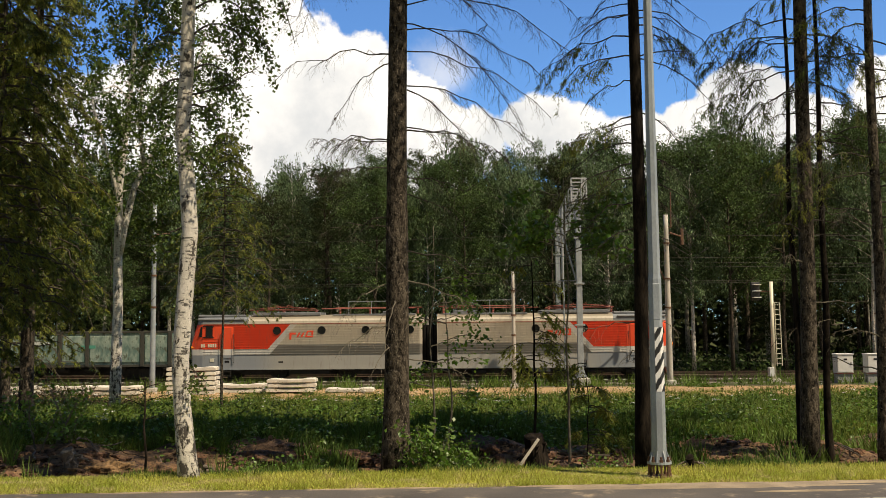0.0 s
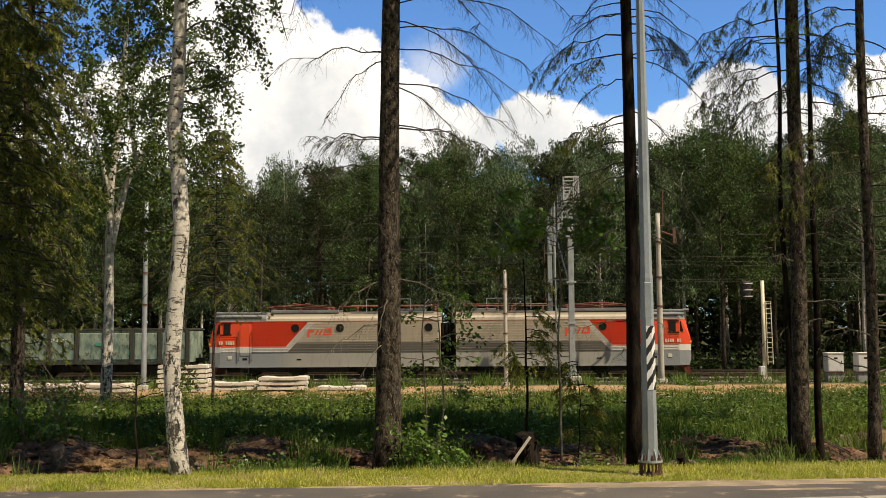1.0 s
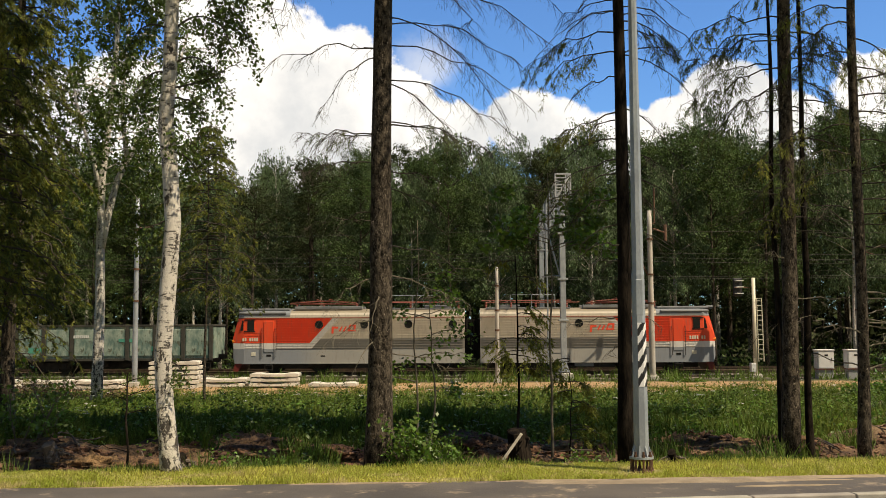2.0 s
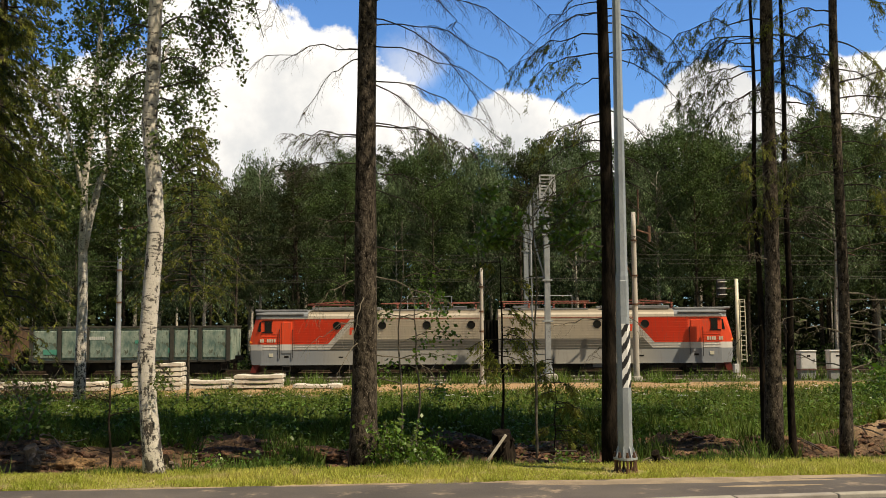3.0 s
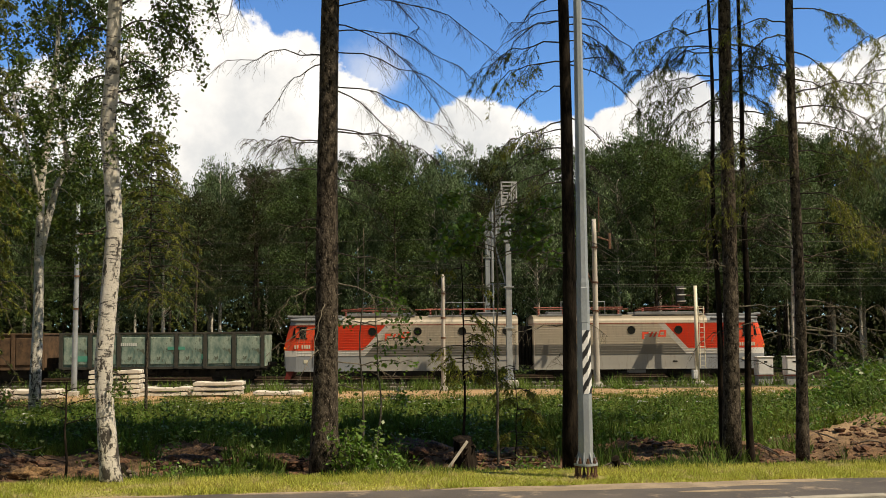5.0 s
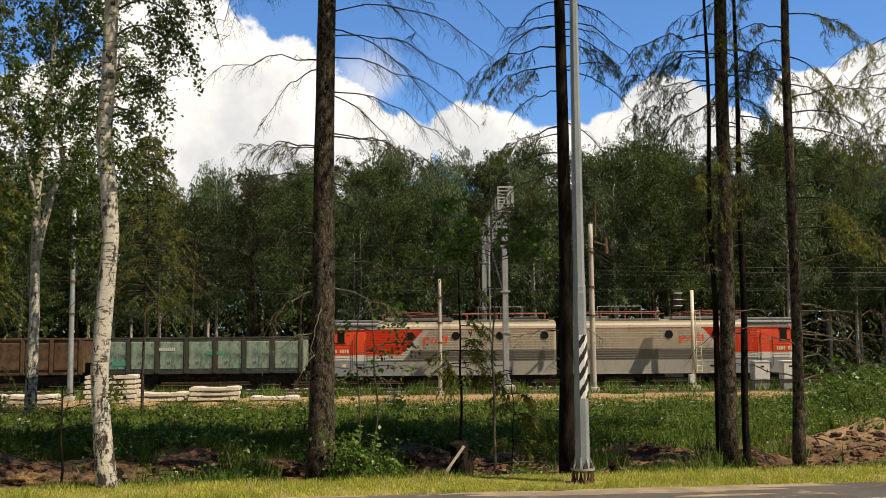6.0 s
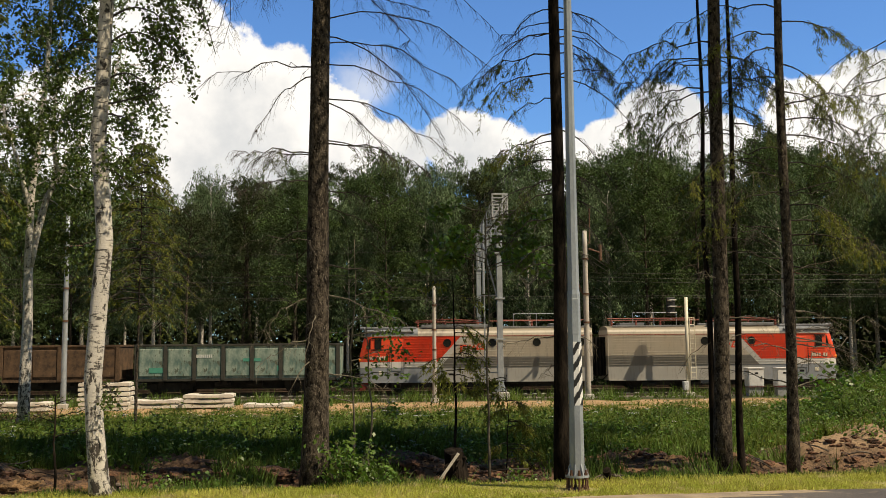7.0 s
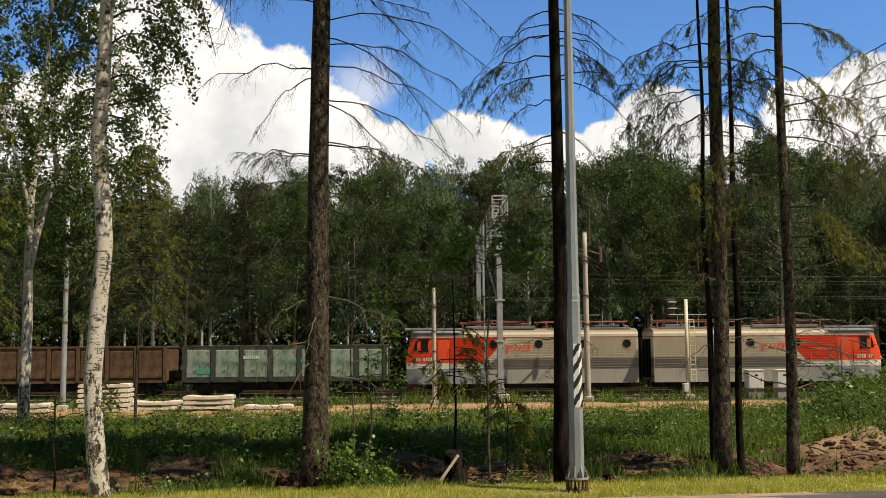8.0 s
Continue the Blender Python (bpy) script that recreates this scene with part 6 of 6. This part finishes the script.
leaf_bush(-6.4, 14.6, 0.7, 1.3, 22, 0.07, "tall leafy shrub under bushy spruces", 96)
leaf_bush(1.9, 12.0, 0.2, 0.2, 12, 0.05, "low weeds at the foot of a lamp post", 97)
for k in range(16):
    rr = random.Random(200 + k)
    by = rr.uniform(21, 33)
    bx = by * rr.uniform(0.46, 0.62)
    leaf_bush(bx, by, rr.uniform(0.9, 1.5), rr.uniform(0.8, 1.4), 24, 0.13, "dense green shrub on the mound", 200 + k)
for bx, by, h in ((14.5, 58.6, 0.5), (15.4, 58.4, 0.45), (-17.5, 50, 0.6), (11.5, 58.2, 0.35)):
    leaf_bush(bx, by, 0.9, h, 26, 0.13, "low green shrub beside the railway", int(bx * 10) + 999)
mat("dry_leaf", ((0.075, 0.045, 0.024), (0.20, 0.125, 0.070)), 2.0, 0.8, island=0.5, sheer=0.2)
for bx, by, h in ((-15.3, 41.0, 1.5), (-16.9, 42.0, 1.7), (-18.6, 43.0, 1.6), (-14.2, 44.0, 1.0)):
    leaf_bush(bx, by, 1.1, h, 55, 0.075, "brown dry brush at the edge of the sand", int(bx * 10) + 777, "dry_leaf")
build_bank()
# ---------------------------------------------------------------- grass


def field(name, label, n, xs, es, height, width, material, keep=None, near=1.0, lean=0.42):
    """Blades over a stretch of the land; xs at 12 m, spreading with distance; es: metres beyond the path's edge."""
    e = es[0] + (es[1] - es[0]) * RNG.uniform(0, 1, n) ** near
    y0 = 10.38 + e
    k = y0 / 12.0
    x = RNG.uniform(xs[0], xs[1], n) * k
    y = y0 + 0.05 * np.clip(x, -25, 25)
    tuft = np.sin(x * 2.1 + 1.7 * np.sin(y * 1.3)) * np.sin(y * 1.7 + 1.1 * np.sin(x * 0.9)) + 0.5 * np.sin(x * 6.1) * np.sin(y * 5.3)
    ok = np.ones(n, bool) if keep is None else keep(x, y, e, tuft)
    x, y, e, tuft = x[ok], y[ok], e[ok], tuft[ok]
    m = len(x)
    grow = np.clip(0.75 + 0.3 * tuft, 0.35, 1.25)
    h = RNG.uniform(height[0], height[1], m) * grow
    a = np.stack([RNG.normal(0, lean, m), RNG.normal(0, lean, m), np.ones(m)], -1)
    p = np.stack([x, y, ground_z(x, y) - 0.015], -1)
    s = np.stack([np.ones(m), RNG.normal(0, 0.6, m), np.zeros(m)], -1)
    me = blades(name, p, a, s, h, RNG.uniform(0.7, 1.3, m) * width * np.maximum(1, (y / 14) ** 0.55), material, 0.15, tri=name != "meadow_weeds")
    tagged(new(name, me), label, "grass", kind="stuff")


def build_grass():
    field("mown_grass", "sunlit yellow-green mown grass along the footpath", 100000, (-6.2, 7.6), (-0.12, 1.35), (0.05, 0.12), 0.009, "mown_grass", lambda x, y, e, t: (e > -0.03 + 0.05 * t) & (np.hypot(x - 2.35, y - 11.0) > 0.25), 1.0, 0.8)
    field("verge_weeds", "dark green weeds at the edge of the mown grass", 12000, (-6.2, 7.6), (1.05, 1.9), (0.05, 0.17), 0.014, "weed", lambda x, y, e, t: t > -0.2)
    bare = lambda x, y, e, t: (e > 4.3 + 0.9 * np.sin(x * 1.1)) | (t > 0.62)
    field("bank_weeds", "patchy green weeds on the soil bank", 60000, (-6.6, 8), (1.7, 6.5), (0.10, 0.42), 0.02, "weed", bare)
    open_land = lambda x, y, e, t: ~((x > 0.43 * y) & (e > 4.4) & (e < 8.0))
    field("meadow_grass", "tall green meadow grass and weeds", 210000, (-7.5, 8.5), (4.2, 41.5), (0.12, 0.42), 0.012, "meadow_grass", open_land, 1.6, 0.33)
    field("meadow_weeds", "broad-leaved green weeds in the meadow", 90000, (-7.5, 8.5), (4.3, 36.0), (0.08, 0.38), 0.040, "weed", lambda x, y, e, t: (t > -0.1) & open_land(x, y, e, t), 1.6, 0.7)
    field("sand_grass", "sparse dry grass on the sand", 6000, (-7.5, 8.5), (40, 52), (0.1, 0.35), 0.02, "meadow_grass", lambda x, y, e, t: t > 0.35)
    field("track_weeds", "weeds beside the ballast", 16000, (-7.5, 8.5), (47.8, 52.2), (0.15, 1.0), 0.022, "weed", lambda x, y, e, t: t > 0.15)
    # seed heads and umbels
    n = 350
    e = RNG.uniform(4.5, 36, n)
    x = RNG.uniform(-7, 8, n) * (10.43 + e) / 12
    y = 10.43 + e + 0.075 * np.clip(x, -25, 25)
    z = ground_z(x, y) + RNG.uniform(0.35, 0.75, n)
    k = RNG.integers(0, n, 6000)
    p = np.stack([x, y, z], -1)[k] + RNG.normal(0, 0.03, (6000, 3)) * np.array([1, 1, 0.2])
    s = np.full(6000, 0.016)
    a = unit(6000, 0.2)
    tagged(new("wild_flowers", blades("wild_flowers", p, a, unit(6000, 0.2), s, s, "white_paint")), "small white umbels in the meadow", "flowers", kind="stuff")

    # leafy stalks standing over the meadow
    n, per = 1700, 16
    e = 4.6 + 33 * RNG.uniform(0, 1, n) ** 1.3
    x = RNG.uniform(-7.3, 8.3, n) * (10.4 + e) / 12
    y = 10.38 + e + 0.05 * np.clip(x, -25, 25)
    h = RNG.uniform(0.35, 0.85, n)
    k = np.repeat(np.arange(n), per)
    f = np.tile(np.linspace(0.15, 1.0, per), n)
    p = np.stack([x[k] + RNG.normal(0, 0.012, n * per), y[k] + RNG.normal(0, 0.012, n * per), ground_z(x, y)[k] + h[k] * f], -1)
    a = unit(n * per, 0.3)
    a[:, 2] += 0.35
    s = (0.15 - 0.09 * f) * RNG.uniform(0.7, 1.2, n * per)
    tagged(new("meadow_stalks", blades("meadow_stalks", p, a, unit(n * per, 0.3), s, s * 0.32, "weed")), "tall leafy weed stalks standing over the meadow grass", "weeds", kind="stuff")
    # broad leaves low on the bank
    n, c = 26000, 700
    ce = 3.4 + 8.5 * RNG.uniform(0, 1, c) ** 1.2
    cx = RNG.uniform(-6.8, 8.2, c) * (10.4 + ce) / 12
    ch_ = RNG.uniform(0.08, 0.38, c)
    k = RNG.integers(0, c, n)
    x = cx[k] + RNG.normal(0, 0.13, n)
    y = 10.38 + 0.05 * x + ce[k] + RNG.normal(0, 0.12, n)
    p = np.stack([x, y, ground_z(x, y) + ch_[k] * RNG.uniform(0.1, 1, n)], -1)
    s = RNG.uniform(0.035, 0.085, n)
    tagged(new("bank_herbs", blades("bank_herbs", p, unit(n, 0.5), unit(n, 0.5), s, s * 0.6, "leaf_bush")), "low leafy herbs in patches on the bank", "herbs", kind="stuff")


build_grass()

# ---------------------------------------------------------------- what moves


def motions():
    walk(loco, [(t, on_track(LOCO0 + d)) for t, d in RUN])
    for w, x in zip(wagons, (-24.0, -37.85, -51.7)):
        walk(w, [(t, on_track(x + d)) for t, d in RUN])
    ts = [round(0.25 * k, 2) for k in range(33)]
    for w, x, y, r, s in WHEELS:
        flip = -1 if abs(w.parent.matrix_basis.to_euler().z) > 1 else 1
        walk(w, [(t, pose(x, y, r, 0, flip * math.degrees(run_at(t) / r), 0) @ pose(0, 0, 0, 0, 0, 180 if s > 0 else 0)) for t in ts])


motions()
